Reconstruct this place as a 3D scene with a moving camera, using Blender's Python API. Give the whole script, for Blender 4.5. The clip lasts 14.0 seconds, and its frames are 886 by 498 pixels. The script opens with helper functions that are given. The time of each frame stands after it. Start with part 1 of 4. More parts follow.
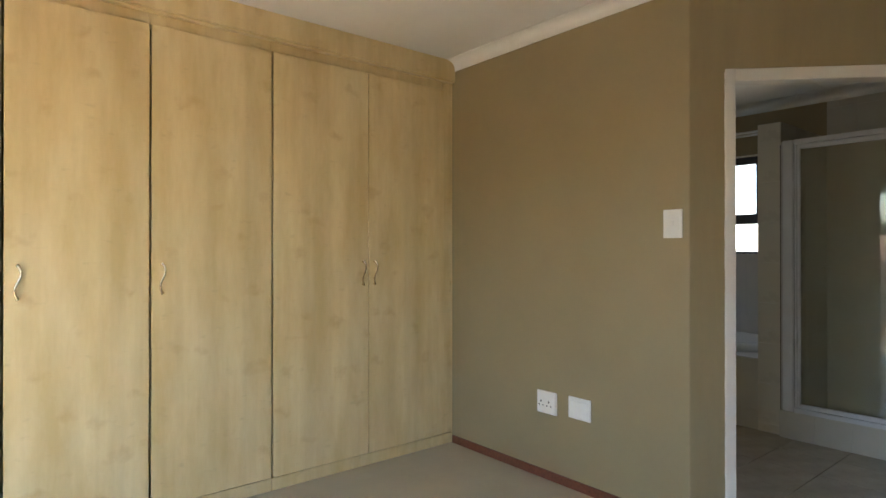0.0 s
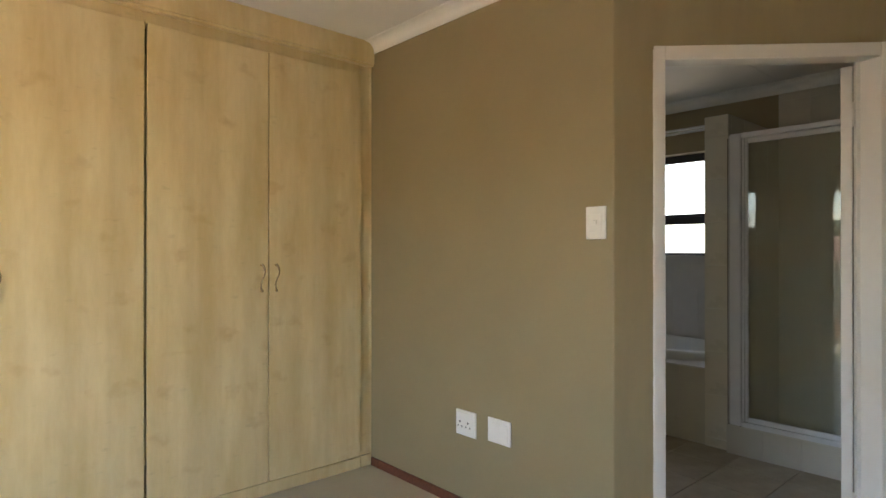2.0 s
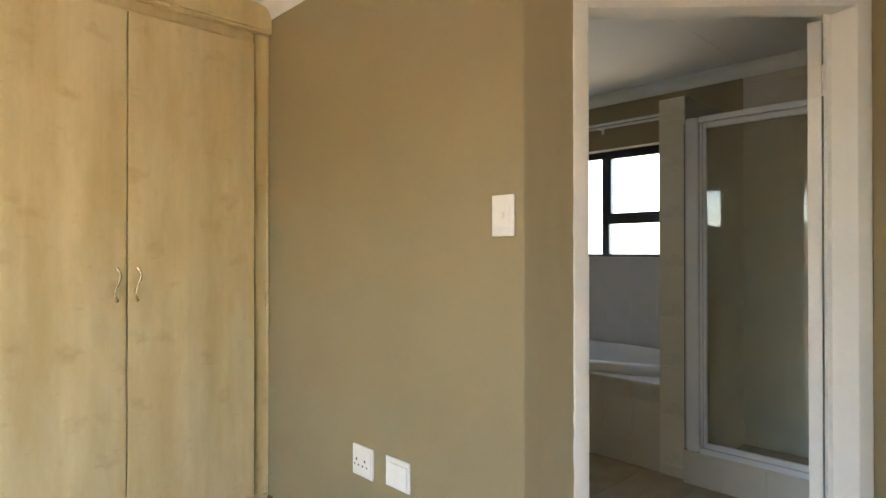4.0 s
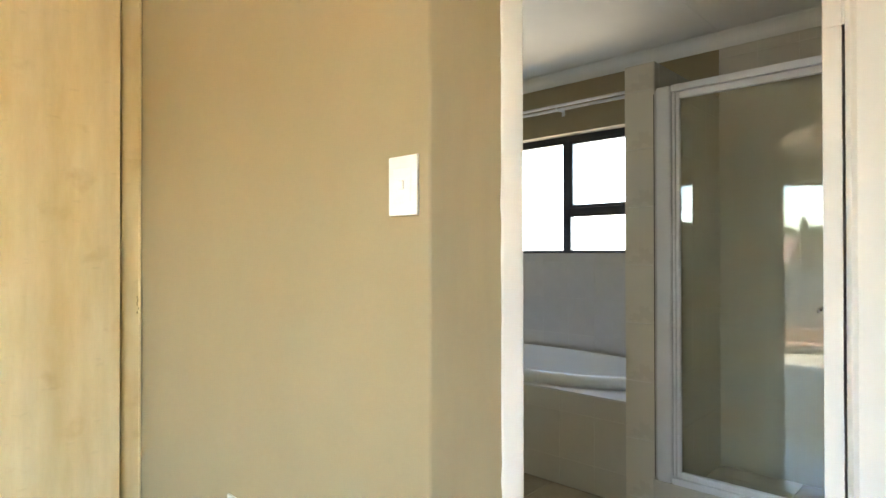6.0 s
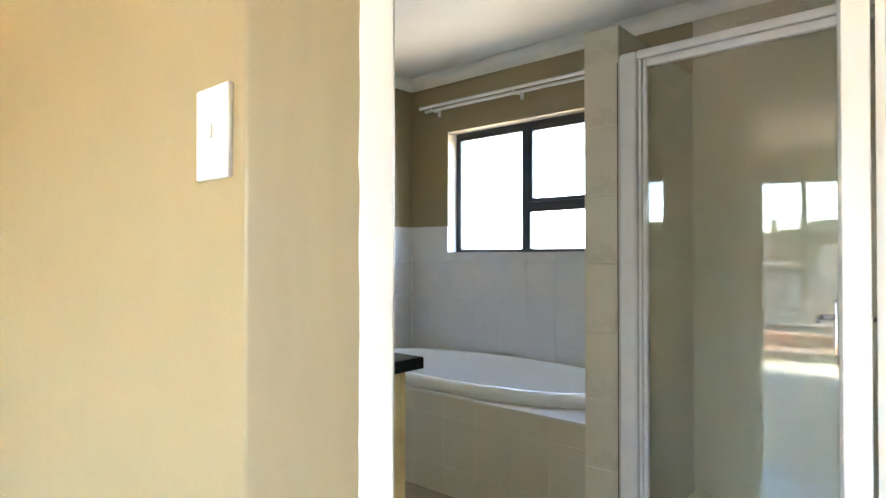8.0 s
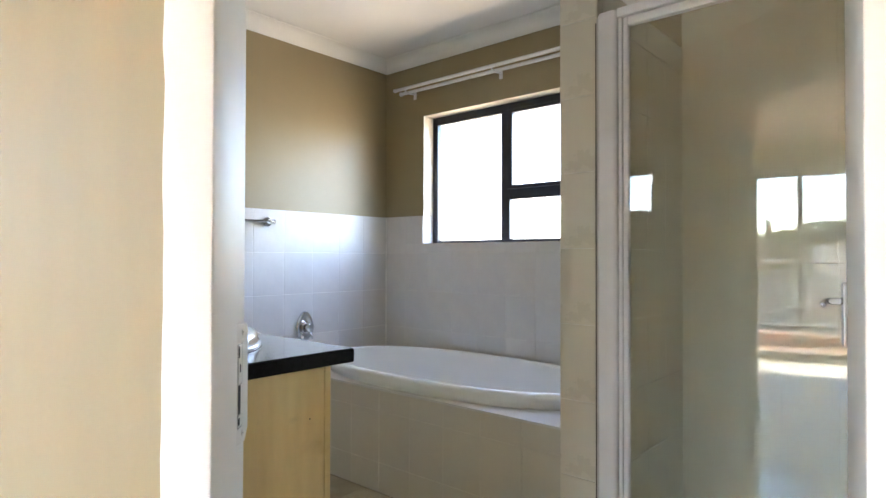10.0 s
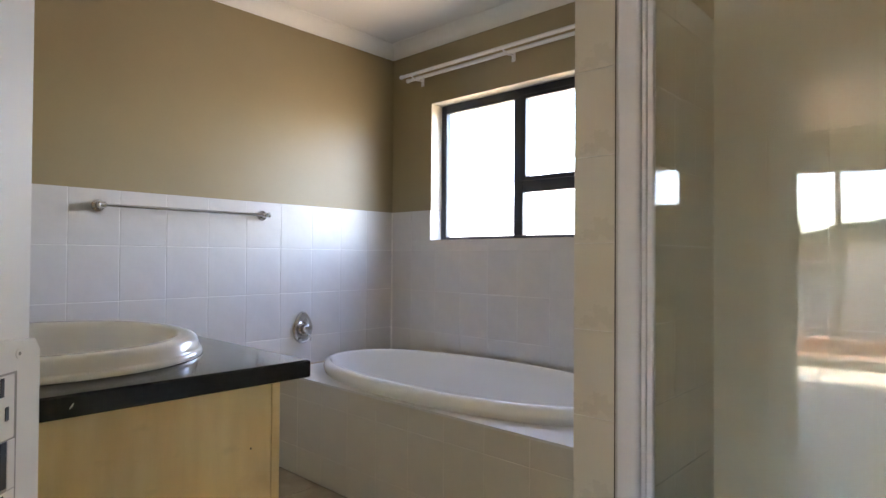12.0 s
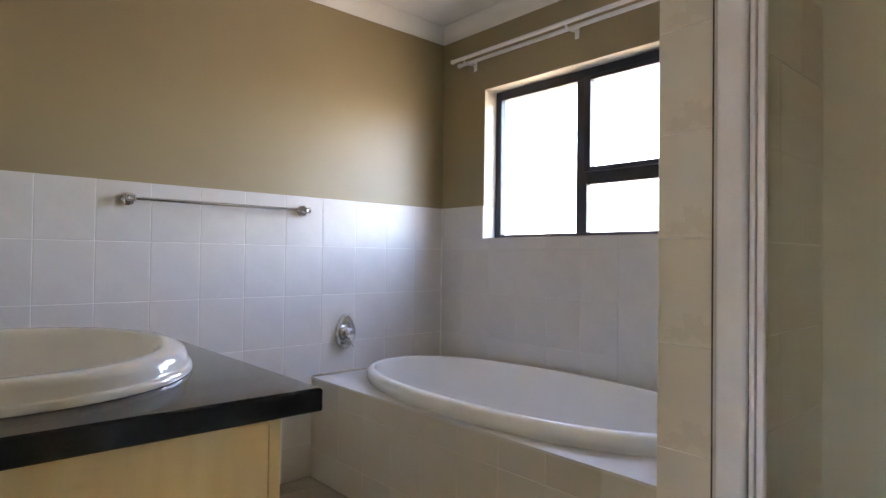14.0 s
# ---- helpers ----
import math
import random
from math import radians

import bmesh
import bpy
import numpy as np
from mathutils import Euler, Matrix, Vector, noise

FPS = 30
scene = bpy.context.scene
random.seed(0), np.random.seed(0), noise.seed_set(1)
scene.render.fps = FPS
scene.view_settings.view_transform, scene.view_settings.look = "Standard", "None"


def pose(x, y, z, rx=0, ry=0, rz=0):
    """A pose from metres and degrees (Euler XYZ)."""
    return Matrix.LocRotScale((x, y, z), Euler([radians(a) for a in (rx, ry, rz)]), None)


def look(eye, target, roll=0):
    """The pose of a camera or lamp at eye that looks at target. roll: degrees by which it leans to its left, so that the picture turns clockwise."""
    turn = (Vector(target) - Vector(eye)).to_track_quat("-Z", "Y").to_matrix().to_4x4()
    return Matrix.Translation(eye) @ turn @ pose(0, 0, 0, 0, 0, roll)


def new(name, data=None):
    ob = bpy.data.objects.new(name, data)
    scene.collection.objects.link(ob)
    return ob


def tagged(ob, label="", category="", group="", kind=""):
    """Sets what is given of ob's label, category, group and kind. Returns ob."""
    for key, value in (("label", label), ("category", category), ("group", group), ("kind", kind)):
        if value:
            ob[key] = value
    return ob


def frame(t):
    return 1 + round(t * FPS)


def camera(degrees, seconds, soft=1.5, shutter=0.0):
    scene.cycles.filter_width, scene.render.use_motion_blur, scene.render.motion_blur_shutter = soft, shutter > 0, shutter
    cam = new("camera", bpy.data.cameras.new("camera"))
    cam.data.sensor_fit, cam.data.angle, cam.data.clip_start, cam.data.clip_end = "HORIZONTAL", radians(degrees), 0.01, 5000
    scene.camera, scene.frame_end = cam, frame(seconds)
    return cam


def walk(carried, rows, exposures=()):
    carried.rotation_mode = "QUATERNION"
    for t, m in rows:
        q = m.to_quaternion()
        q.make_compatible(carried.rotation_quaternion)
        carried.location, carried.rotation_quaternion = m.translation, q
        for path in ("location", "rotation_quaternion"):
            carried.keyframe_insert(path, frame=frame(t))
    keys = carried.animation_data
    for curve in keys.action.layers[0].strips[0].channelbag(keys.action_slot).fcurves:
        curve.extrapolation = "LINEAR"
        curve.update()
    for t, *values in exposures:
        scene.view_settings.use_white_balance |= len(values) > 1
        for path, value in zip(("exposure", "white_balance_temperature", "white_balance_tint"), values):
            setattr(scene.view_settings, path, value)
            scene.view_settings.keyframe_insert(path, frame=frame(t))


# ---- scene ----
cam = camera(74.3, 14.0)
PATH = [
    (0, (-0.476, -0.569, 1.273), (0.794, 0.976, 1.279), 0.0),
    (0.5, (-0.368, -0.565, 1.283), (0.916, 0.968, 1.284), -0.1),
    (1, (-0.252, -0.548, 1.28), (1.05, 0.97, 1.285), -0.1),
    (1.5, (-0.132, -0.525, 1.288), (1.189, 0.977, 1.292), -0.1),
    (2, (0.018, -0.503, 1.286), (1.353, 0.985, 1.291), -0.0),
    (2.5, (0.161, -0.48, 1.289), (1.509, 0.997, 1.293), -0.0),
    (3, (0.325, -0.465, 1.287), (1.682, 1.005, 1.293), -0.0),
    (5.5, (1.034, -0.164, 1.259), (2.469, 1.229, 1.273), -0.1),
    (6, (1.168, -0.116, 1.248), (2.62, 1.26, 1.262), -0.1),
    (6.5, (1.287, -0.075, 1.246), (2.753, 1.285, 1.263), -0.1),
    (7, (1.409, -0.039, 1.243), (2.89, 1.305, 1.26), -0.1),
    (7.5, (1.529, 0.005, 1.238), (3.022, 1.335, 1.257), -0.1),
    (8, (1.636, 0.044, 1.223), (3.141, 1.361, 1.245), -0.0),
    (8.5, (1.704, 0.069, 1.201), (3.218, 1.377, 1.225), -0.0),
    (9, (1.78, 0.086, 1.183), (3.299, 1.386, 1.209), 0.1),
    (11.5, (2.105, 0.172, 1.136), (3.589, 1.513, 1.165), 0.3),
    (12, (2.168, 0.216, 1.139), (3.633, 1.577, 1.167), 0.4),
    (12.5, (2.219, 0.264, 1.135), (3.656, 1.655, 1.166), 0.5),
    (13, (2.267, 0.322, 1.129), (3.673, 1.744, 1.16), 0.6),
    (13.5, (2.324, 0.372, 1.128), (3.697, 1.826, 1.158), 0.6),
    (14, (2.376, 0.422, 1.128), (3.714, 1.908, 1.159), 0.7),
]
walk(cam, [(t, look(eye, target, roll)) for t, eye, target, roll in PATH],
     exposures=[(0.0, 3.15, 6300, 9), (3.0, 3.46, 6600, 10), (4.5, 4.0, 6450, 8), (5.5, 4.45, 6300, 6), (6.5, 4.84, 6150, 5), (9.0, 5.22, 5880, 9), (10.2, 5.12, 6150, 13), (11.5, 4.96, 6400, 17), (14.0, 4.9, 6350, 20)])

# ---- world and sun ----
SUN_AZ, SUN_EL = 200.0, 64.0   # degrees: azimuth from +x, height
world = bpy.data.worlds.new("sky")
scene.world = world
world.use_nodes = True
wn = world.node_tree.nodes
sky = wn.new("ShaderNodeTexSky")
sky.sky_type = "NISHITA"
sky.sun_disc = False
sky.sun_elevation = radians(SUN_EL)
sky.sun_rotation = radians(90 - SUN_AZ)
wn["Background"].inputs["Strength"].default_value = 0.15
world.node_tree.links.new(sky.outputs[0], wn["Background"].inputs["Color"])
sun_data = bpy.data.lights.new("sun", "SUN")
sun_data.energy, sun_data.angle, sun_data.color = 4.0, radians(0.5), (1.0, 0.94, 0.84)
sun = new("sun", sun_data)
sx, sy, sz = (math.cos(radians(SUN_EL)) * math.cos(radians(SUN_AZ)), math.cos(radians(SUN_EL)) * math.sin(radians(SUN_AZ)), math.sin(radians(SUN_EL)))
sun.matrix_world = look((sx * 20, sy * 20, sz * 20), (0, 0, 0))

# daylight in the bathroom window's opening
day_data = bpy.data.lights.new("window_daylight", "AREA")
day_data.shape, day_data.size, day_data.size_y, day_data.energy, day_data.color = "RECTANGLE", 1.14, 0.8, 0.38, (1.0, 0.97, 1.0)
day_data.spread = radians(125)
day = new("window_daylight", day_data)
day.matrix_world = look((4.958, 2.162, 1.673), (3.9, 2.162, 1.50))


# ---- materials ----
def material(name, base, rough=0.5, metal=0.0, vary=0.12, scale=6.0, stretch=(1, 1, 1), bump=0.15, fine=120.0, coat=0.0, random_tint=0.0, second=None, wave=0.0, grain=0.25):
    """A principled surface with broad stains, fine grain and relief, at real size."""
    m = bpy.data.materials.new(name)
    m.use_nodes = True
    n, link = m.node_tree.nodes, m.node_tree.links.new
    b = n["Principled BSDF"]
    tc = n.new("ShaderNodeTexCoord")
    mp = n.new("ShaderNodeMapping")
    mp.inputs["Scale"].default_value = stretch
    link(tc.outputs["Object"], mp.inputs["Vector"])
    big = n.new("ShaderNodeTexNoise")
    big.inputs["Scale"].default_value, big.inputs["Detail"].default_value, big.inputs["Roughness"].default_value = scale, 6, 0.6
    small = n.new("ShaderNodeTexNoise")
    small.inputs["Scale"].default_value, small.inputs["Detail"].default_value = fine, 3
    link(mp.outputs[0], big.inputs["Vector"])
    link(mp.outputs[0], small.inputs["Vector"])
    ramp = n.new("ShaderNodeValToRGB")
    dark = second or tuple(c * (1 - vary) for c in base)
    light = base if second else tuple(min(1, c * (1 + vary * 0.6)) for c in base)
    ramp.color_ramp.elements[0].color, ramp.color_ramp.elements[0].position = (*dark, 1), 0.32
    ramp.color_ramp.elements[1].color, ramp.color_ramp.elements[1].position = (*light, 1), 0.68
    mix = n.new("ShaderNodeMath")
    mix.operation = "MULTIPLY_ADD"
    mix.inputs[1].default_value = grain
    link(small.outputs["Fac"], mix.inputs[0])
    sub = n.new("ShaderNodeMath")
    sub.operation = "SUBTRACT"
    sub.inputs[1].default_value = grain / 2
    link(big.outputs["Fac"], sub.inputs[0])
    link(sub.outputs[0], mix.inputs[2])
    link(mix.outputs[0], ramp.inputs["Fac"])
    colour = ramp.outputs["Color"]
    if random_tint:
        info = n.new("ShaderNodeObjectInfo")
        hsv = n.new("ShaderNodeHueSaturation")
        rng = n.new("ShaderNodeMapRange")
        rng.inputs["To Min"].default_value, rng.inputs["To Max"].default_value = 1 - random_tint, 1 + random_tint
        link(info.outputs["Random"], rng.inputs["Value"])
        link(rng.outputs[0], hsv.inputs["Value"])
        link(colour, hsv.inputs["Color"])
        colour = hsv.outputs["Color"]
    link(colour, b.inputs["Base Color"])
    rr = n.new("ShaderNodeMapRange")
    rr.inputs["To Min"].default_value, rr.inputs["To Max"].default_value = max(0.02, rough * 0.85), min(1, rough * 1.15)
    link(big.outputs["Fac"], rr.inputs["Value"])
    link(rr.outputs[0], b.inputs["Roughness"])
    b.inputs["Metallic"].default_value = metal
    b.inputs["Coat Weight"].default_value = coat
    b.inputs["Coat Roughness"].default_value = 0.08
    if bump:
        bp = n.new("ShaderNodeBump")
        bp.inputs["Strength"].default_value, bp.inputs["Distance"].default_value = bump, 0.002
        link(small.outputs["Fac"], bp.inputs["Height"])
        link(bp.outputs[0], b.inputs["Normal"])
        if wave:
            mid = n.new("ShaderNodeTexNoise")
            mid.inputs["Scale"].default_value, mid.inputs["Detail"].default_value = 5.0, 3
            link(mp.outputs[0], mid.inputs["Vector"])
            b2 = n.new("ShaderNodeBump")
            b2.inputs["Strength"].default_value, b2.inputs["Distance"].default_value = wave, 0.01
            link(mid.outputs["Fac"], b2.inputs["Height"])
            link(b2.outputs[0], bp.inputs["Normal"])
    return m


def maple(name, base, dark):
    """Maple-print board: long upright figure, blotches and small knots."""
    m = material(name, base, rough=0.42, vary=0.1, scale=2.2, stretch=(3.2, 3.2, 0.75), bump=0.03, fine=18, second=dark, random_tint=0.02, grain=0.1)
    n, link = m.node_tree.nodes, m.node_tree.links.new
    b = n["Principled BSDF"]
    old = b.inputs["Base Color"].links[0].from_socket
    tc = n.new("ShaderNodeTexCoord")
    mp = n.new("ShaderNodeMapping")
    mp.inputs["Scale"].default_value = (4.6, 4.6, 6.5)
    vor = n.new("ShaderNodeTexVoronoi")
    vor.inputs["Scale"].default_value, vor.inputs["Randomness"].default_value = 1.0, 1.0
    warp = n.new("ShaderNodeTexNoise")
    warp.inputs["Scale"].default_value, warp.inputs["Detail"].default_value = 14, 4
    add = n.new("ShaderNodeVectorMath")
    add.operation = "MULTIPLY_ADD"
    add.inputs[1].default_value = (0.75, 0.75, 0.9)
    link(tc.outputs["Object"], mp.inputs["Vector"])
    link(tc.outputs["Object"], warp.inputs["Vector"])
    link(warp.outputs["Color"], add.inputs[0])
    link(mp.outputs[0], add.inputs[2])
    link(add.outputs[0], vor.inputs["Vector"])
    r = n.new("ShaderNodeMapRange")
    r.inputs["From Min"].default_value, r.inputs["From Max"].default_value = 0.02, 0.26
    r.inputs["To Min"].default_value, r.inputs["To Max"].default_value = 0.42, 0.0
    link(vor.outputs["Distance"], r.inputs["Value"])
    mx = n.new("ShaderNodeMix")
    mx.data_type = "RGBA"
    mx.inputs["B"].default_value = (dark[0] * 0.78, dark[1] * 0.66, dark[2] * 0.55, 1)
    link(r.outputs[0], mx.inputs["Factor"])
    link(old, mx.inputs["A"])
    tone = mx.outputs["Result"]
    # printed boards of slightly different tone, fine upright streaks and short dark flecks
    for stretch, detail, lo, hi, a, z in (((7.0, 7.0, 0.22), 0, 0.35, 0.65, 1.04, 0.96), ((30.0, 30.0, 0.45), 4, 0.3, 0.7, 1.03, 0.97), ((13.0, 13.0, 30.0), 3, 0.64, 0.8, 1.0, 0.86)):
        sm = n.new("ShaderNodeMapping")
        sm.inputs["Scale"].default_value = stretch
        link(tc.outputs["Object"], sm.inputs["Vector"])
        ns = n.new("ShaderNodeTexNoise")
        ns.inputs["Scale"].default_value, ns.inputs["Detail"].default_value = 1.0, detail
        link(sm.outputs[0], ns.inputs["Vector"])
        mr = n.new("ShaderNodeMapRange")
        mr.inputs["From Min"].default_value, mr.inputs["From Max"].default_value = lo, hi
        mr.inputs["To Min"].default_value, mr.inputs["To Max"].default_value = a, z
        link(ns.outputs["Fac"], mr.inputs["Value"])
        vm = n.new("ShaderNodeVectorMath")
        vm.operation = "SCALE"
        link(tone, vm.inputs[0])
        link(mr.outputs[0], vm.inputs["Scale"])
        tone = vm.outputs[0]
    link(tone, b.inputs["Base Color"])
    return m


def clear_glass(name, tint=(1, 1, 1), gloss=1.0, film=0.0):
    """Thin pane: lets light straight through, and mirrors by the angle."""
    m = bpy.data.materials.new(name)
    m.use_nodes = True
    n, link = m.node_tree.nodes, m.node_tree.links.new
    n.remove(n["Principled BSDF"])
    out = n["Material Output"]
    tr = n.new("ShaderNodeBsdfTransparent")
    tr.inputs["Color"].default_value = (*tint, 1)
    gl = n.new("ShaderNodeBsdfGlossy")
    gl.inputs["Roughness"].default_value = 0.0
    fr = n.new("ShaderNodeLayerWeight")
    fr.inputs["Blend"].default_value = 0.5
    pw = n.new("ShaderNodeMath")
    pw.operation = "POWER"
    pw.inputs[1].default_value = 5.0
    link(fr.outputs["Facing"], pw.inputs[0])
    mul = n.new("ShaderNodeMath")
    mul.operation = "MULTIPLY_ADD"
    mul.inputs[1].default_value = 0.9
    mul.inputs[2].default_value = 0.04 * gloss
    mul.use_clamp = True
    mx = n.new("ShaderNodeMixShader")
    link(pw.outputs[0], mul.inputs[0])
    link(mul.outputs[0], mx.inputs[0])
    link(tr.outputs[0], mx.inputs[1])
    link(gl.outputs[0], mx.inputs[2])
    if film:
        # dried soap film, a thin, uneven matt veil; its strength also stands for reflected haze
        df = n.new("ShaderNodeBsdfDiffuse")
        df.inputs["Color"].default_value = (0.78, 0.76, 0.58, 1)
        ns = n.new("ShaderNodeTexNoise")
        ns.inputs["Scale"].default_value, ns.inputs["Detail"].default_value = 3.0, 5
        mr = n.new("ShaderNodeMapRange")
        mr.inputs["To Min"].default_value, mr.inputs["To Max"].default_value = film * 0.5, film * 1.5
        link(ns.outputs["Fac"], mr.inputs["Value"])
        m2 = n.new("ShaderNodeMixShader")
        link(mr.outputs[0], m2.inputs[0])
        link(mx.outputs[0], m2.inputs[1])
        link(df.outputs[0], m2.inputs[2])
        mx = m2
    link(mx.outputs[0], out.inputs["Surface"])
    return m


M_WALL = material("brown_wall_paint", (0.302, 0.245, 0.135), rough=0.42, vary=0.05, scale=2.5, bump=0.12, fine=160, wave=0.22)
M_WALL_S = material("trowelled_brown_paint", (0.302, 0.245, 0.137), rough=0.45, vary=0.07, scale=5.0, stretch=(1.6, 1.6, 0.22), bump=0.03, fine=30, wave=0.28)
M_REVEAL = material("cream_reveal_paint", (0.6, 0.55, 0.45), rough=0.6, vary=0.06, scale=5, bump=0.06)
M_CEIL = material("white_ceiling_paint", (0.78, 0.77, 0.74), rough=0.7, vary=0.04, scale=2, bump=0.08)
M_COVE = material("white_cornice_paint", (0.8, 0.79, 0.75), rough=0.6, vary=0.05, scale=4, bump=0.05)
M_MAPLE = maple("maple_board", (0.76, 0.63, 0.37), (0.63, 0.485, 0.235))
M_MAPLE2 = maple("maple_vanity_board", (0.80, 0.645, 0.335), (0.66, 0.485, 0.215))
M_FLOOR = material("beige_screed_floor", (0.45, 0.41, 0.295), rough=0.5, vary=0.08, scale=3, bump=0.1)
M_SKIRT = material("red_brown_timber", (0.15, 0.047, 0.026), rough=0.35, vary=0.3, scale=8, stretch=(1, 8, 8), bump=0.05, coat=0.2)
M_FRAME = material("white_gloss_enamel", (0.70, 0.67, 0.62), rough=0.5, vary=0.03, scale=3, bump=0.02, fine=25)
M_FRAME.node_tree.nodes["Principled BSDF"].inputs["Specular IOR Level"].default_value = 0.1
M_TILE = material("white_glazed_tile", (0.64, 0.615, 0.58), rough=0.3, vary=0.04, scale=9, bump=0.04, fine=60, random_tint=0.03)
M_TILE_B = material("cream_glazed_tile", (0.64, 0.595, 0.495), rough=0.25, vary=0.03, scale=5, bump=0.03, fine=60, random_tint=0.015)
M_GROUT = material("pale_grout", (0.80, 0.78, 0.73), rough=0.8, vary=0.15, scale=12)
M_GROUT_C = material("cream_grout", (0.66, 0.62, 0.52), rough=0.8, vary=0.12, scale=12)
M_GROUT_W = material("white_grout", (0.66, 0.64, 0.6), rough=0.8, vary=0.1, scale=12)
M_TILE_P = material("pale_cream_pillar_tile", (0.71, 0.65, 0.53), rough=0.28, vary=0.006, scale=4, bump=0.02, fine=60, random_tint=0.02)
M_GROUT_S = material("shower_grout", (0.69, 0.65, 0.56), rough=0.8, vary=0.1, scale=12)
M_GROUT_P = material("chalky_grout", (0.80, 0.76, 0.68), rough=0.85, vary=0.15, scale=14)
M_FTILE = material("beige_floor_tile", (0.44, 0.375, 0.28), rough=0.17, vary=0.14, scale=7, bump=0.04, random_tint=0.05)
M_FGROUT = material("brown_floor_grout", (0.25, 0.2, 0.15), rough=0.9, vary=0.2, scale=20)
M_PLASTIC = material("white_plastic", (0.82, 0.81, 0.77), rough=0.3, vary=0.03, scale=20, bump=0)
M_DARK = material("dark_slot", (0.02, 0.02, 0.02), rough=0.6, vary=0.1, bump=0)
M_ACRYLIC = material("white_bath_acrylic", (0.82, 0.82, 0.80), rough=0.14, vary=0.02, scale=4, bump=0, coat=0.3)
M_CERAMIC = material("white_basin_ceramic", (0.80, 0.78, 0.74), rough=0.08, vary=0.02, scale=4, bump=0)
M_CERAMIC.node_tree.nodes["Principled BSDF"].inputs["Specular IOR Level"].default_value = 0.28
M_GRANITE = material("black_polished_granite", (0.017, 0.0165, 0.0175), rough=0.1, vary=0.2, scale=90, bump=0, fine=400)
M_GRANITE.node_tree.nodes["Principled BSDF"].inputs["Specular IOR Level"].default_value = 0.22
M_CHROME = material("chrome", (0.6, 0.6, 0.6), rough=0.07, metal=1.0, vary=0.03, bump=0)
M_NICKEL = material("warm_satin_nickel", (0.62, 0.52, 0.36), rough=0.25, metal=1.0, vary=0.08, bump=0)
M_ALU = material("white_powder_coat", (0.78, 0.77, 0.77), rough=0.3, vary=0.04, scale=8, bump=0.03)
M_POST = material("dull_grey_coating", (0.56, 0.53, 0.49), rough=0.45, vary=0.06, scale=8, bump=0.03)
M_GRIME = material("grime", (0.20, 0.14, 0.06), rough=0.8, vary=0.3, scale=60, bump=0)
M_SEAL = material("dark_sealant", (0.09, 0.075, 0.055), rough=0.6, vary=0.4, scale=14, bump=0.05)
# dark bronze with the blue of glare from the window put into its colour
M_BRONZE = material("flare_tinted_bronze", (0.03, 0.033, 0.045), rough=0.35, vary=0.2, scale=8, bump=0.03)
M_STEEL = material("worn_steel", (0.35, 0.33, 0.3), rough=0.4, metal=0.8, vary=0.3, scale=40, bump=0.05)
M_GLASS = clear_glass("window_glass")
M_SHGLASS = clear_glass("shower_glass", (0.96, 0.95, 0.9), 1.1, 0.115)
M_MIRROR = material("mirror_silver", (0.86, 0.88, 0.88), rough=0.0, metal=1.0, vary=0.0, bump=0)
M_MIRROR.node_tree.nodes["Principled BSDF"].inputs["Roughness"].links and M_MIRROR.node_tree.links.remove(M_MIRROR.node_tree.nodes["Principled BSDF"].inputs["Roughness"].links[0])
M_MIRROR.node_tree.nodes["Principled BSDF"].inputs["Roughness"].default_value = 0.01
M_TERRA = material("terracotta_balcony_tile", (0.43, 0.23, 0.125), rough=0.6, vary=0.2, scale=4)
M_PLASTER = material("cream_outside_plaster", (0.62, 0.55, 0.43), rough=0.8, vary=0.1, scale=3)
M_RAIL = material("grey_painted_steel", (0.45, 0.44, 0.43), rough=0.4, vary=0.1, scale=10)
M_ROOF = material("red_brown_roof_tile", (0.28, 0.15, 0.10), rough=0.8, vary=0.25, scale=5)
M_ROOF_D = material("slate_grey_roof", (0.045, 0.042, 0.04), rough=0.9, vary=0.3, scale=5)
M_ROOF_D.node_tree.nodes["Principled BSDF"].inputs["Specular IOR Level"].default_value = 0.05
M_LEAF = material("tree_leaves", (0.085, 0.115, 0.05), rough=0.6, vary=0.5, scale=3)
M_BARK = material("tree_bark", (0.12, 0.08, 0.05), rough=0.9, vary=0.3, scale=8)
M_GROUND = material("dry_grass_ground", (0.20, 0.15, 0.085), rough=0.95, vary=0.35, scale=0.3)

# ---- building blocks ----
ORIGIN = {}


def thing(name, at, label, category, group="", kind=""):
    ob = new(name)
    ob.location = at
    ORIGIN[ob.name] = Vector(at)
    ob.empty_display_size = 0.1
    return tagged(ob, label, category, group, kind)


def mesh_of(name, bm, mat, smooth=False):
    me = bpy.data.meshes.new(name)
    bmesh.ops.recalc_face_normals(bm, faces=bm.faces[:])
    bm.to_mesh(me)
    bm.free()
    me.materials.append(mat)
    if smooth:
        for p in me.polygons:
            p.use_smooth = True
        me.set_sharp_from_angle(angle=radians(40))
    return me


def part(name, bm, mat, parent=None, label="", smooth=False):
    ob = new(name, mesh_of(name, bm, mat, smooth))
    if parent:
        ob.parent = parent
        ob.matrix_parent_inverse = Matrix.Translation(-ORIGIN.get(parent.name, Vector((0, 0, 0))))
    return tagged(ob, label)


def structure(name, bm, mat, label, category, smooth=False):
    return tagged(part(name, bm, mat, None, "", smooth), label, category, "", "structure")


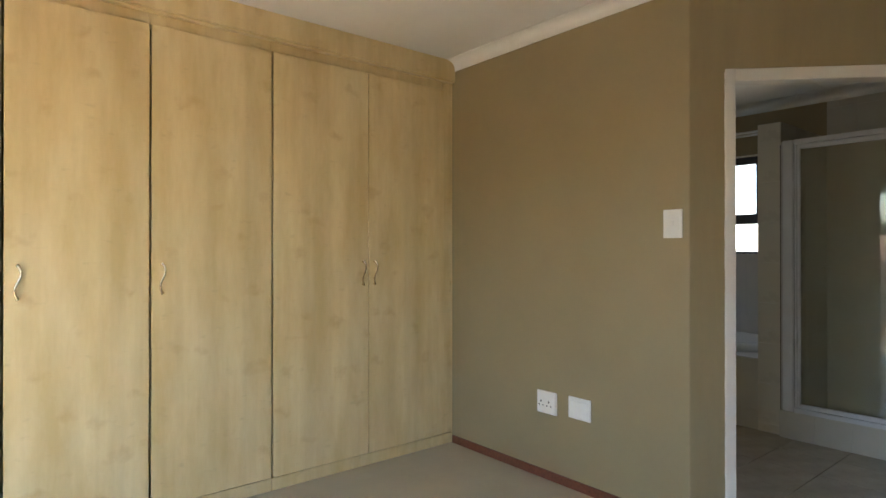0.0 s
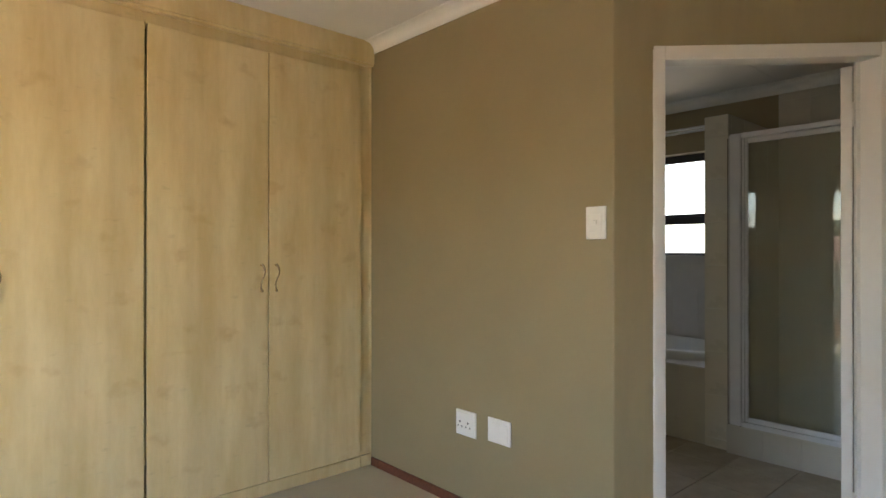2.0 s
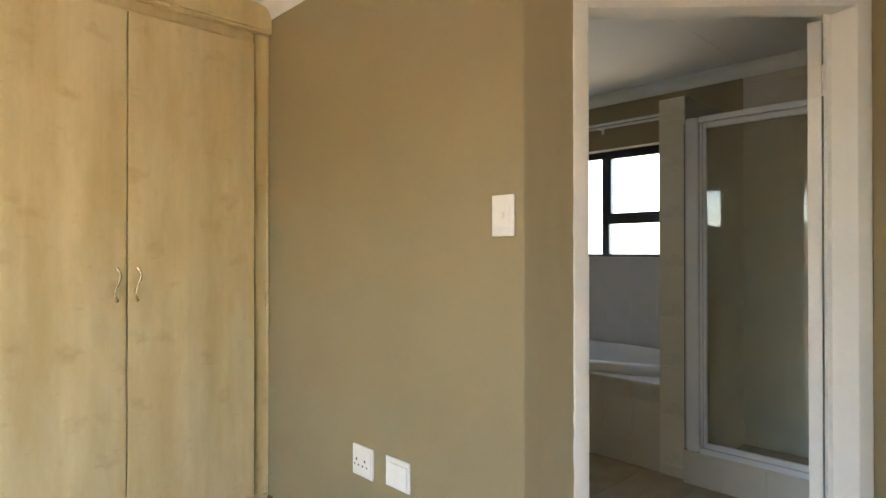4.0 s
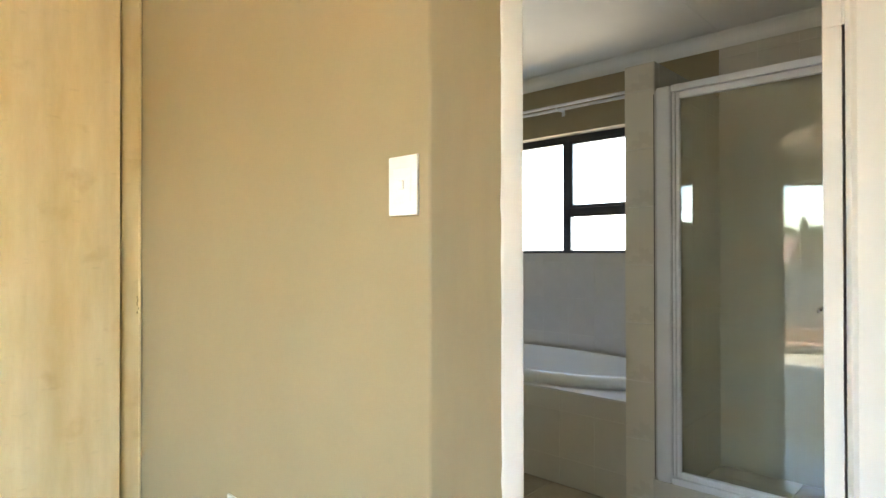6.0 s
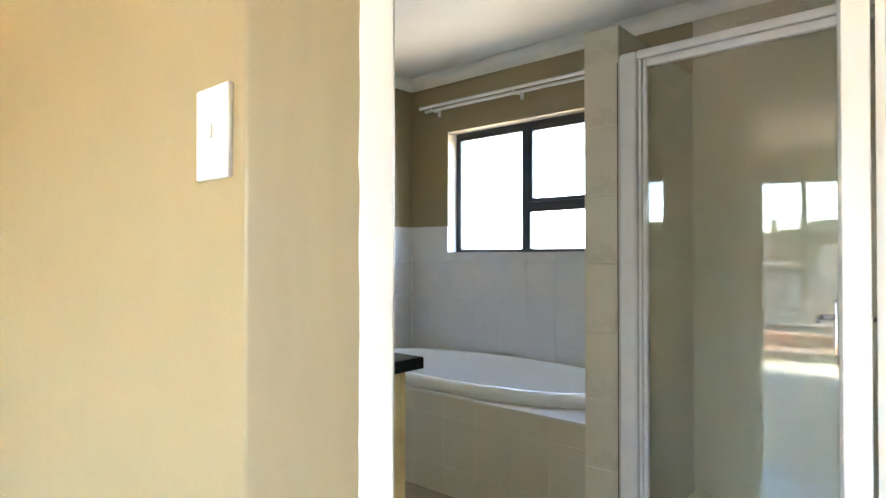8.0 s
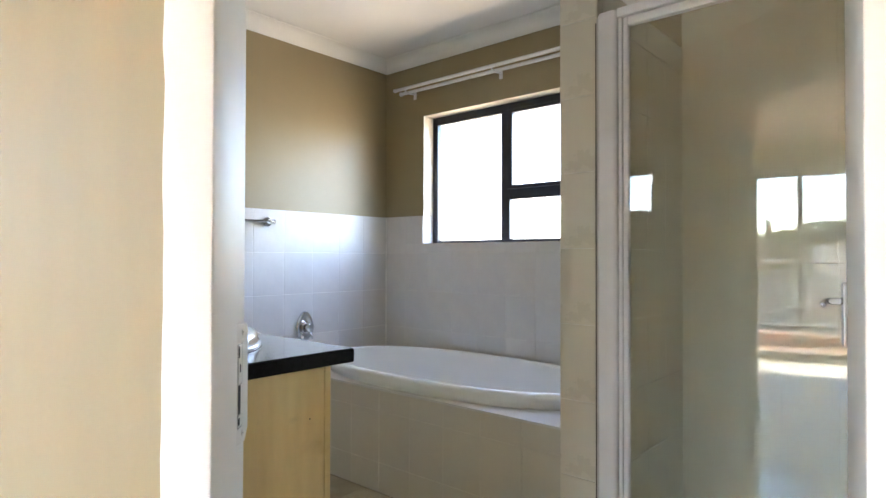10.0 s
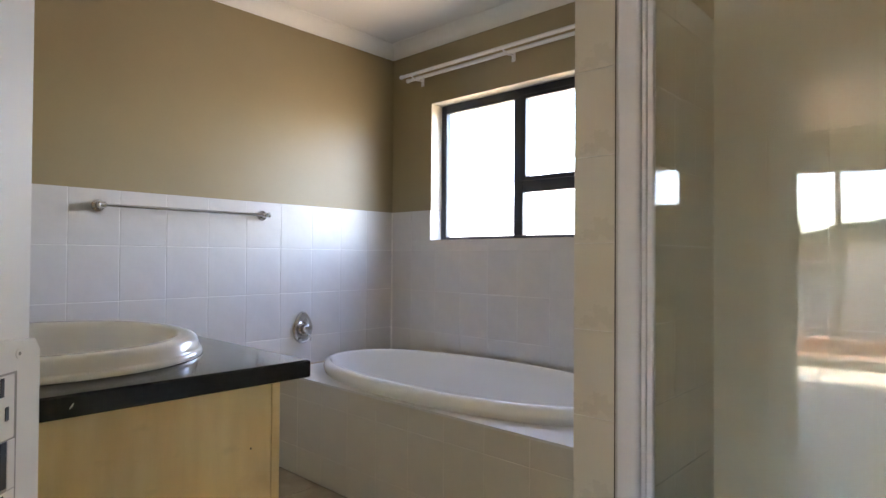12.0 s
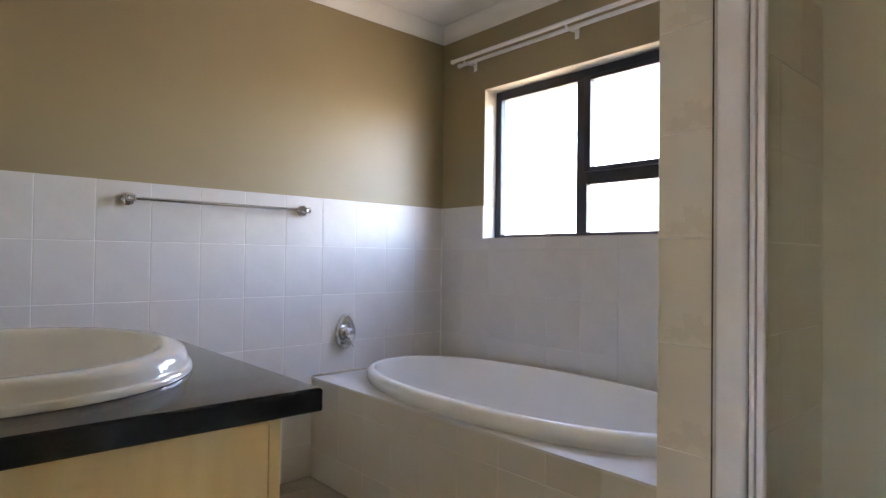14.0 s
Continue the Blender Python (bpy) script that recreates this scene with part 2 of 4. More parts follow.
def box(lo, hi, bevel=0.0, bm=None, m=None, segments=1):
    """A box between two corners, with its edges eased."""
    t = bmesh.new()
    bmesh.ops.create_cube(t, size=1.0)
    for v in t.verts:
        v.co = Vector((lo[i] + (v.co[i] + 0.5) * (hi[i] - lo[i]) for i in range(3)))
    if bevel:
        bmesh.ops.bevel(t, geom=t.edges[:], offset=bevel, segments=segments, profile=0.5, affect="EDGES")
    if m is not None:
        t.transform(m)
    return join(bm, t)


def join(bm, t):
    if bm is None:
        return t
    me = bpy.data.meshes.new("tmp")
    t.to_mesh(me)
    t.free()
    bm.from_mesh(me)
    bpy.data.meshes.remove(me)
    return bm


def prism(points, z0, z1, bm=None):
    """An upright block over a plan outline."""
    t = bmesh.new()
    lo = [t.verts.new((x, y, z0)) for x, y in points]
    hi = [t.verts.new((x, y, z1)) for x, y in points]
    t.faces.new(lo)
    t.faces.new(hi)
    k = len(points)
    for i in range(k):
        t.faces.new((lo[i], lo[(i + 1) % k], hi[(i + 1) % k], hi[i]))
    return join(bm, t)


def tube(points, radius, bm=None, sides=12, caps=True, flat=1.0):
    """A round bar along a line of points."""
    t = bmesh.new()
    pts = [Vector(p) for p in points]
    rings = []
    for i, p in enumerate(pts):
        d = (pts[min(i + 1, len(pts) - 1)] - pts[max(i - 1, 0)]).normalized()
        side = d.cross(Vector((0, 0, 1)))
        if side.length < 0.05:
            side = d.cross(Vector((0, 1, 0)))
        side.normalize()
        up = side.cross(d)
        r = radius[i] if isinstance(radius, (list, tuple)) else radius
        rings.append([t.verts.new(p + side * (math.cos(a) * r) + up * (math.sin(a) * r * flat)) for a in (2 * math.pi * k / sides for k in range(sides))])
    for a, b in zip(rings, rings[1:]):
        for k in range(sides):
            t.faces.new((a[k], a[(k + 1) % sides], b[(k + 1) % sides], b[k]))
    if caps:
        t.faces.new(rings[0])
        t.faces.new(rings[-1])
    return join(bm, t)


def rings(outline, rows, closed_bottom=True):
    """A vessel from rows of (scale x, scale y, z, shift x, shift y) of one outline."""
    t = bmesh.new()
    made = [[t.verts.new((x * sx_ + dx, y * sy_ + dy, z)) for x, y in outline] for sx_, sy_, z, dx, dy in rows]
    k = len(outline)
    for a, b in zip(made, made[1:]):
        for i in range(k):
            t.faces.new((a[i], a[(i + 1) % k], b[(i + 1) % k], b[i]))
    if closed_bottom:
        t.faces.new(made[-1])
    return t


def oval(a, b, power=2.0, n=64):
    pts = []
    for i in range(n):
        w = 2 * math.pi * i / n
        c, s = math.cos(w), math.sin(w)
        pts.append((a * math.copysign(abs(c) ** (2 / power), c), b * math.copysign(abs(s) ** (2 / power), s)))
    return pts


def cove_line(points, normal_sides, z0, size):
    """A quarter-round hollow cornice along the wall lines."""
    t = bmesh.new()
    prof = [(0.0, 0.0), (0.006, 0.0)]
    for k in range(9):
        w = math.pi / 2 * k / 8
        prof.append((0.006 + (size - 0.012) * (1 - math.cos(w)), 0.006 + (size - 0.012) * math.sin(w)))
    prof += [(size, size - 0.004), (size, size), (0.0, size)]
    for (p, q), nrm in zip(points, normal_sides):
        a = [t.verts.new((p[0] + nrm[0] * o, p[1] + nrm[1] * o, z0 + h)) for o, h in prof]
        b = [t.verts.new((q[0] + nrm[0] * o, q[1] + nrm[1] * o, z0 + h)) for o, h in prof]
        k = len(prof)
        for i in range(k):
            t.faces.new((a[i], a[(i + 1) % k], b[(i + 1) % k], b[i]))
        t.faces.new(a)
        t.faces.new(b)
    return t


TILE_MESH = {}


def tile_mesh(w, h, d, mat):
    key = (round(w, 3), round(h, 3), round(d, 3), mat.name)
    if key not in TILE_MESH:
        t = bmesh.new()
        e = 0.0012
        back = [t.verts.new((x, y, 0)) for x, y in ((0, 0), (w, 0), (w, h), (0, h))]
        mid = [t.verts.new((x, y, d - e)) for x, y in ((0, 0), (w, 0), (w, h), (0, h))]
        front = [t.verts.new((x, y, d)) for x, y in ((e, e), (w - e, e), (w - e, h - e), (e, h - e))]
        for a, b in ((back, mid), (mid, front)):
            for i in range(4):
                t.faces.new((a[i], a[(i + 1) % 4], b[(i + 1) % 4], b[i]))
        t.faces.new(front)
        TILE_MESH[key] = mesh_of("tile", t, mat)
    return TILE_MESH[key]


def tiles(parent, origin, right, up, us, vs, mat, gap=0.003, depth=0.007, skip=None, name="tile"):
    """Tiles as pieces on a plane: us and vs are the joints along right and up."""
    r, u = Vector(right), Vector(up)
    nrm = r.cross(u)
    rot = Matrix((r, u, nrm)).transposed().to_4x4()
    for u0, u1 in zip(us, us[1:]):
        for v0, v1 in zip(vs, vs[1:]):
            pieces = [(u0, u1, v0, v1)]
            if skip:
                pieces = skip(u0, u1, v0, v1)
            for a0, a1, b0, b1 in pieces:
                if a1 - a0 < 0.012 or b1 - b0 < 0.012:
                    continue
                ob = new(name, tile_mesh(a1 - a0 - gap, b1 - b0 - gap, depth, mat))
                tilt = Euler((random.uniform(-0.002, 0.002), random.uniform(-0.002, 0.002), 0)).to_matrix().to_4x4()
                ob.parent = parent
                ob.matrix_parent_inverse = Matrix.Translation(-ORIGIN.get(parent.name, Vector((0, 0, 0))))
                ob.matrix_basis = Matrix.Translation(Vector(origin) + r * (a0 + gap / 2) + u * (b0 + gap / 2)) @ rot @ tilt


def joints(a, b, step, start):
    """Joint lines from a to b at a step, one of them at start."""
    k0 = math.ceil((a - start) / step + 0.05)
    out = [a]
    x = start + k0 * step
    while x < b - 0.01:
        out.append(x)
        x += step
    return out + [b]


# ---- the plan ----
CEIL = 2.53
COVE = 0.068
WX, WB = 2.05, 2.16            # brown wall between bedroom and bathroom
WIN_X = 4.79                   # bathroom's window wall
TILE_Y = 3.115                 # bathroom's tiled wall
RIGHT_Y = 0.10                 # bathroom's wall beside the shower
BACK_X = -1.70                 # bedroom's wall with the sliding door
R2 = math.sqrt(0.5)
DIAG = Matrix(((R2, R2, 0, 1.9855 * R2), (-R2, R2, 0, 1.9855 * R2), (0, 0, 1, 0), (0, 0, 0, 1)))  # (along, into the bathroom, up)
J0, J1 = 1.1115, 1.922         # clear opening along the slanting wall
HEAD = 2.03


def diag(u, v):
    p = DIAG @ Vector((u, v, 0))
    return (p.x, p.y)


# floors
structure("floor_bedroom", prism([(-1.85, -2.75), (3.15, -2.75), (3.15, -0.2), diag(1.99, 0.03), diag(0.9, 0.03), (2.1, 3.3), (-1.85, 3.3)], -0.15, 0.0), M_FLOOR,
          "plain beige smooth screed floor of an empty bedroom", "floor")
floor_bath = structure("floor_bathroom", prism([diag(0.9, 0.031), diag(1.995, 0.031), (4.95, -0.05), (4.95, 3.26), (2.101, 3.26)], -0.15, -0.007), M_FGROUT,
                       "beige tiled bathroom floor with brown grout joints", "floor")

# walls
structure("wall_brown", prism([(WX, 2.808 - WX + 0.0054), (WB, 2.9636 - WB), (WB, 3.25), (WX, 3.25)], 0, CEIL), M_WALL,
          "taupe brown painted bedroom wall with switch and sockets", "wall")
# the corner between the two walls is softly rounded by plaster
CR = 0.013
corner = [(WX + CR - CR * math.cos(w), 2.808 - WX + CR * math.tan(radians(22.5)) - CR * math.sin(w)) for w in (radians(45) * k / 6 for k in range(7))]
bm = prism(corner + [diag(1.085, 0), diag(1.085, 0.11), (WB + 0.0005, 2.9636 - WB)], 0, CEIL)
prism([diag(1.95, 0), diag(2.42, 0), diag(2.42, 0.11), diag(1.95, 0.11)], 0, CEIL, bm)
prism([diag(1.085, 0), diag(1.95, 0), diag(1.95, 0.11), diag(1.085, 0.11)], 2.07, CEIL, bm)
structure("wall_slanting", bm, M_WALL_S, "slanting taupe brown wall with the bathroom doorway", "wall")
ex, ey = diag(2.42, 0)
structure("wall_bedroom_east", prism([(ex, ey), (ex + 0.15, ey), (ex + 0.15, -2.75), (ex, -2.75)], 0, CEIL), M_WALL, "taupe brown painted bedroom wall", "wall")
structure("wall_bedroom_south", box((-1.85, -2.75, 0), (ex, -2.6, CEIL)), M_WALL, "taupe brown painted bedroom wall", "wall")
structure("wall_bedroom_north", box((-1.85, 3.05, 0), (WX, 3.2, CEIL)), M_WALL, "wall behind the built-in wardrobes", "wall")
structure("wall_bedroom_return", box((BACK_X, 2.4, 0), (-0.947, 3.05, CEIL)), M_WALL, "taupe brown painted wall beside the wardrobes", "wall")
SD0, SD1, SDH = -1.05, 1.75, 2.17
bm = box((-1.85, -2.6, 0), (BACK_X, SD0, CEIL))
box((-1.85, SD1, 0), (BACK_X, 3.05, CEIL), bm=bm)
box((-1.85, SD0, SDH), (BACK_X, SD1, CEIL), bm=bm)
structure("wall_bedroom_west", bm, M_WALL, "taupe brown wall with a wide sliding door", "wall")
WY0, WY1, WZ0, WZ1 = 1.56, 2.765, 1.243, 2.103
bm = box((WIN_X + 0.006, -0.05, 0), (4.95, WY0, CEIL))
box((WIN_X + 0.006, WY1, 0), (4.95, 3.25, CEIL), bm=bm)
box((WIN_X + 0.006, WY0, 0), (4.95, WY1, WZ0), bm=bm)
box((WIN_X + 0.006, WY0, WZ1), (4.95, WY1, CEIL), bm=bm)
wall_window = structure("wall_window", bm, M_WALL, "taupe brown bathroom wall, tiled below, with a window", "wall")
wall_tiled = structure("wall_tiled", box((WB, TILE_Y + 0.006, 0), (WIN_X + 0.006, 3.25, CEIL)), M_WALL, "taupe brown bathroom wall, white tiles below", "wall")
wall_shower = structure("wall_shower", prism([diag(1.99, 0.11), (WIN_X + 0.006, RIGHT_Y - 0.006), (WIN_X + 0.006, -0.05), (ex, -0.05), diag(2.2, 0.11)], 0, CEIL), M_WALL,
                        "bathroom wall beside the shower, tiled inside it", "wall")
PIL = 2.165
wall_partition = structure("wall_partition", box((3.8918, 1.0705, 0), (WIN_X + 0.006, 1.2195, PIL - 0.0015)), M_GROUT_P, "tiled partition between bath and shower, short of the ceiling", "partition wall")

# ceilings and cornices
bm = box((-1.85, -2.75, CEIL), (4.95, 3.25, CEIL + 0.12))
box((2.9, 1.044, CEIL - 0.0015), (4.72, 1.052, CEIL + 0.001), 0.0, bm)
structure("ceiling", bm, M_CEIL, "white painted board ceiling with a fine joint line", "ceiling")
zc = CEIL - COVE
structure("trim_cornice_bedroom", cove_line(
    [((WX, 0.76), (WX, 2.375)), (diag(0.9137, 0), diag(2.42, 0)), ((BACK_X, -2.6), (BACK_X, 2.4)), ((BACK_X, -2.6), (ex, -2.6)), ((ex, ey), (ex, -2.6))],
    [(-1, 0), (-R2, -R2), (1, 0), (0, 1), (-1, 0)], zc, COVE - 0.0005), M_COVE, "white hollow plaster cornice in the bedroom", "cornice", True)
structure("trim_cornice_bathroom", cove_line(
    [((WIN_X + 0.006, 0.1), (WIN_X + 0.006, TILE_Y)), ((WB, TILE_Y + 0.006), (WIN_X, TILE_Y + 0.006)), ((WB, 0.81), (WB, TILE_Y)), ((2.85, RIGHT_Y - 0.006), (WIN_X, RIGHT_Y - 0.006)), (diag(0.93, 0.11), diag(1.99, 0.11))],
    [(-1, 0), (0, -1), (1, 0), (0, 1), (R2, R2)], zc - 0.012, COVE + 0.0115), M_COVE, "white hollow plaster cornice in the bathroom", "cornice", True)
bm = box((WX - 0.014, 0.77, 0), (WX, 2.395, 0.05), 0.003)
structure("baseboard", bm, M_SKIRT, "low red-brown varnished timber skirting", "skirting")


# ---- built-in wardrobes ----
def s_handle(bm_at, z, mirror, parent):
    """A flat wavy bar on two short feet."""
    x, y = bm_at
    pts, rad = [], []
    for k in range(17):
        w = k / 16
        pts.append((x + mirror * 0.011 * math.sin(2 * math.pi * w), y - 0.024 + 0.012 * (2 * w - 1) ** 4, z + 0.072 - 0.144 * w))
        rad.append(0.0042 + 0.002 * abs(2 * w - 1) ** 2)
    t = tube(pts, rad, sides=10)
    for w in (0.03, 0.97):
        p = pts[0] if w < 0.5 else pts[-1]
        zz = z + 0.066 if w < 0.5 else z - 0.066
        tube([(p[0], y, zz), (p[0], y - 0.018, zz)], 0.0055, t, 10)
    return part("handle", t, M_NICKEL, parent, "wavy satin nickel pull handle", True)


DOOR_Y = 2.391


def wardrobe(x0, x1, doors, label):
    w = thing("wardrobe", ((x0 + x1) / 2, 2.7, 0), label, "wardrobe", "built-in wardrobes along the wall")
    bm = box((x0 + 0.001, 2.485, 0.07), (x0 + 0.018, 3.045, 2.385), 0.001)
    part("side_panel", bm, M_MAPLE, w)
    part("side_panel", box((x1 - 0.018, 2.485, 0.07), (x1 - 0.001, 3.045, 2.385), 0.001), M_MAPLE, w)
    part("bottom_panel", box((x0 + 0.019, 2.455, 0.07), (x1 - 0.019, 3.045, 0.086), 0.001), M_MAPLE, w)
    part("back_panel", box((x0 + 0.019, 3.03, 0.087), (x1 - 0.019, 3.045, 2.38), 0.001), M_MAPLE, w)
    part("plinth", box((x0 + 0.001, 2.403, 0), (x1 - 0.001, 2.428, 0.067), 0.002), M_MAPLE, w, "pale plinth board, scuffed at the floor")
    part("top_rail", box((x0 + 0.001, 2.411, 2.312), (x1 - 0.001, 2.43, 2.386), 0.0015), M_MAPLE, w)
    part("joint_rib", box((x0 - 0.006, 2.4045, 2.333), (x0 + 0.006, 2.4105, 2.386), 0.0015), M_MAPLE, w)
    for a, b, hx, mirror in doors:
        # narrow gap where a pair of doors meets, wider between the units
        ga, gb = (0.003 if abs(e - 1.386) < 0.001 else 0.0052 for e in (a, b))
        d = part("door", box((a + ga, DOOR_Y, 0.074), (b - gb, DOOR_Y + 0.0185, 2.328), 0.0018), M_MAPLE, w)
        s_handle((hx, DOOR_Y), 1.143, mirror, d)
    return w


E = [-0.945, -0.352, 0.199, 0.791, 1.386, 1.97]
wardrobe(E[0], E[2], [(E[0], E[1], E[1] - 0.045, 1), (E[1], E[2], E[1] + 0.05, 1)], "pale maple built-in wardrobe with two tall doors")
wardrobe(E[2], E[3], [(E[2], E[3], E[2] + 0.048, 1)], "pale maple built-in wardrobe with one tall door")
wc = wardrobe(E[3], E[5], [(E[3], E[4], E[4] - 0.042, 1), (E[4], E[5], E[4] + 0.038, 1)], "pale maple built-in wardrobe with paired doors and brassy handles")
filler = thing("filler_panel", (2.015, 2.41, 0), "maple filler strip closing the wardrobe against the wall", "panel")
part("strip", box((1.974, 2.4105, 0.068), (2.049, 2.43, 2.386), 0.003), M_MAPLE, filler)
part("plinth_end", box((1.971, 2.403, 0.0), (2.049, 2.428, 0.067), 0.002), M_MAPLE, filler)
part("scribe_bead", tube([(2.044, 2.408, 0.0), (2.0445, 2.407, 0.8), (2.0435, 2.408, 1.6), (2.0445, 2.408, 2.386)], 0.005, sides=8), M_MAPLE, filler, "lumpy paint and filler bead", True)
smudge = random.Random(8)
for k in range(7):
    y_, z_ = smudge.uniform(-0.004, 0.004), 1.0 + 0.011 * k + smudge.uniform(-0.004, 0.004)
    part("grime_spot", box((2.036 + y_, 2.4098, z_), (2.0385 + y_ + smudge.uniform(0, 0.002), 2.4106, z_ + smudge.uniform(0.004, 0.012)), 0.0002), M_GRIME, filler, "small dark smudge")
pelmet = thing("pelmet", (0.55, 2.4, 2.387), "maple pelmet board along the wardrobe tops, up to the ceiling", "pelmet")
part("board", box((E[0] + 0.0005, 2.374, 2.4), (2.049, 2.43, CEIL - 0.001), 0.0015), M_MAPLE, pelmet)
part("lower_bead", box((E[0] + 0.0005, 2.379, 2.387), (2.049, 2.43, 2.3995), 0.003, segments=2), M_MAPLE, pelmet)


# ---- switch and sockets on the brown wall ----
def plate(name, y0, y1, z0, z1, label, category):
    p = thing(name, (WX, (y0 + y1) / 2, z0), label, category)
    part("cover_plate", box((WX - 0.008, y0, z0), (WX + 0.001, y1, z1), 0.003, segments=2), M_PLASTIC, p, smooth=True)
    return p


sw = plate("light_switch", 0.790, 0.882, 1.331, 1.463, "white plastic light switch with one small rocker", "light switch")
part("rocker_frame", box((WX - 0.0095, 0.807, 1.36), (WX - 0.0081, 0.865, 1.436), 0.0005), M_PLASTIC, sw)
part("rocker", box((WX - 0.0135, 0.828, 1.388), (WX - 0.0096, 0.844, 1.408), 0.0015), M_PLASTIC, sw)
so = plate("power_socket", 1.515, 1.655, 0.364, 0.489, "white three-pin power socket with switches", "power socket")
part("socket_face", box((WX - 0.0105, 1.527, 0.376), (WX - 0.0081, 1.643, 0.477), 0.001), M_PLASTIC, so)
for y, z, w, h in ((1.623, 0.431, 0.011, 0), (1.567, 0.431, 0.011, 0), (1.637, 0.409, 0.0085, 0), (1.609, 0.409, 0.0085, 0), (1.581, 0.409, 0.0085, 0), (1.553, 0.409, 0.0085, 0)):
    part("pin_hole", tube([(WX - 0.0112, y, z), (WX - 0.0106, y, z)], w / 2, sides=10), M_DARK, so)
bl = plate("blank_plate", 1.291, 1.434, 0.378, 0.493, "blank white cover plate with a raised square", "cover plate")
part("raised_panel", box((WX - 0.0125, 1.303, 0.388), (WX - 0.0081, 1.420, 0.474), 0.0015), M_PLASTIC, bl)

# ---- doorway: steel frame and open door ----
fr = thing("door_frame", (*diag((J0 + J1) / 2, 0.05), 0), "white enamelled steel door frame with chipped edges", "door frame", "", "structure")
VF, VR, VB = -0.006, 0.066, 0.118


def jamb(u, s, back=0.012, depth=VB, stop=VR):
    """One upright of the frame: outer face, stop and rebate. s: +1 towards the opening is +u."""
    t = prism([diag(u - s * 0.0435, VF), diag(u, VF), diag(u + (0.032 if s < 0 else 0) * s, stop), diag(u - s * back, stop), diag(u - s * back, depth), diag(u - s * 0.0435, depth)], 0, HEAD + 0.055)
    bmesh.ops.bevel(t, geom=[e for e in t.edges if abs(e.verts[0].co.z - e.verts[1].co.z) > 1], offset=0.0019, segments=3, profile=0.5, affect="EDGES")
    return t


lj = part("left_jamb", jamb(J0, 1, 0.004, 0.120, 0.0765), M_FRAME, fr, "worn white steel jamb", True)
rj = part("right_jamb", jamb(J1, -1, -0.0465, 0.085), M_FRAME, fr, "white steel jamb with hinges", True)
rnd = random.Random(5)
bead = [(*diag(J0 - 0.0440 - rnd.uniform(0, 0.001), -0.0005), 0.01 + 2.06 * k / 60) for k in range(61)]
part("filler_bead", tube(bead, [rnd.uniform(0.001, 0.0032) for k in range(61)], sides=6), M_FRAME, fr, "ragged white filler line", True)
bead = [(*diag(J1 + 0.0440 + rnd.uniform(0, 0.001), -0.0005), 0.01 + 2.06 * k / 60) for k in range(61)]
part("filler_bead", tube(bead, [rnd.uniform(0.0008, 0.0025) for k in range(61)], sides=6), M_FRAME, fr, "ragged white filler line", True)
hb = box((J0 - 0.0, VF, HEAD), (J1 + 0.0, VR, HEAD + 0.055), 0.003, m=DIAG)
box((J0, VR, HEAD + 0.012), (J1 - 0.05, VB, HEAD + 0.055), 0.003, hb, DIAG)
part("head", hb, M_FRAME, fr)
# strike plate: painted over, with a long latch slot
S0, S1, S2 = J0 - 0.0045, J0 - 0.0022, 0.079
sp = prism([(S2, 0.955), (0.116, 0.950), (0.1285, 0.962), (0.1285, 1.072), (0.123, 1.0805), (S2 + 0.004, 1.0835), (S2, 1.078)], S0, S1)
bmesh.ops.bevel(sp, geom=sp.edges[:], offset=0.0006, segments=1, profile=0.5, affect="EDGES")
sp.transform(DIAG @ Matrix(((0, 0, 1, 0), (1, 0, 0, 0), (0, 1, 0, 0), (0, 0, 0, 1))))
strike = part("strike_plate", sp, M_FRAME, fr, "painted-over strike plate with worn steel slot")
part("slot", box((S1 - 0.0008, 0.0865, 0.970), (S1 + 0.0003, 0.1045, 1.061), 0.0002, m=DIAG), M_STEEL, strike, "worn steel recess of the latch")
part("latch_insert", box((S1 - 0.0004, 0.0875, 1.0175), (S1 + 0.0008, 0.1015, 1.0595), 0.0004, m=DIAG), M_FRAME, strike, "paint-smeared latch cover")
part("latch_insert", box((S1 - 0.0004, 0.0955, 0.984), (S1 + 0.0008, 0.1025, 1.0165), 0.0004, m=DIAG), M_FRAME, strike, "paint-smeared latch cover")
part("latch_insert", box((S1 - 0.0004, 0.0885, 0.972), (S1 + 0.0008, 0.1025, 0.9835), 0.0004, m=DIAG), M_FRAME, strike, "paint-smeared latch cover")
for z0_, z1_, v0_, v1_ in ((1.046, 1.0585, 0.0878, 0.0915), (1.030, 1.039, 0.0925, 0.096), (0.986, 1.0165, 0.0885, 0.0945), (0.974, 0.982, 0.088, 0.092)):
    part("latch_hole", box((S1 + 0.0004, v0_, z0_), (S1 + 0.0012, v1_, z1_), 0.0003, m=DIAG), M_DARK, strike)
for z in (0.962, 1.072):
    part("screw", tube([(*diag(S1 - 0.0004, 0.106), z), (*diag(S1 + 0.0006, 0.106), z)], 0.0034, sides=10), M_FRAME, strike)
    part("screw_slot", tube([(*diag(S1 + 0.0005, 0.106), z), (*diag(S1 + 0.0009, 0.106), z)], 0.0014, sides=6), M_STEEL, strike)

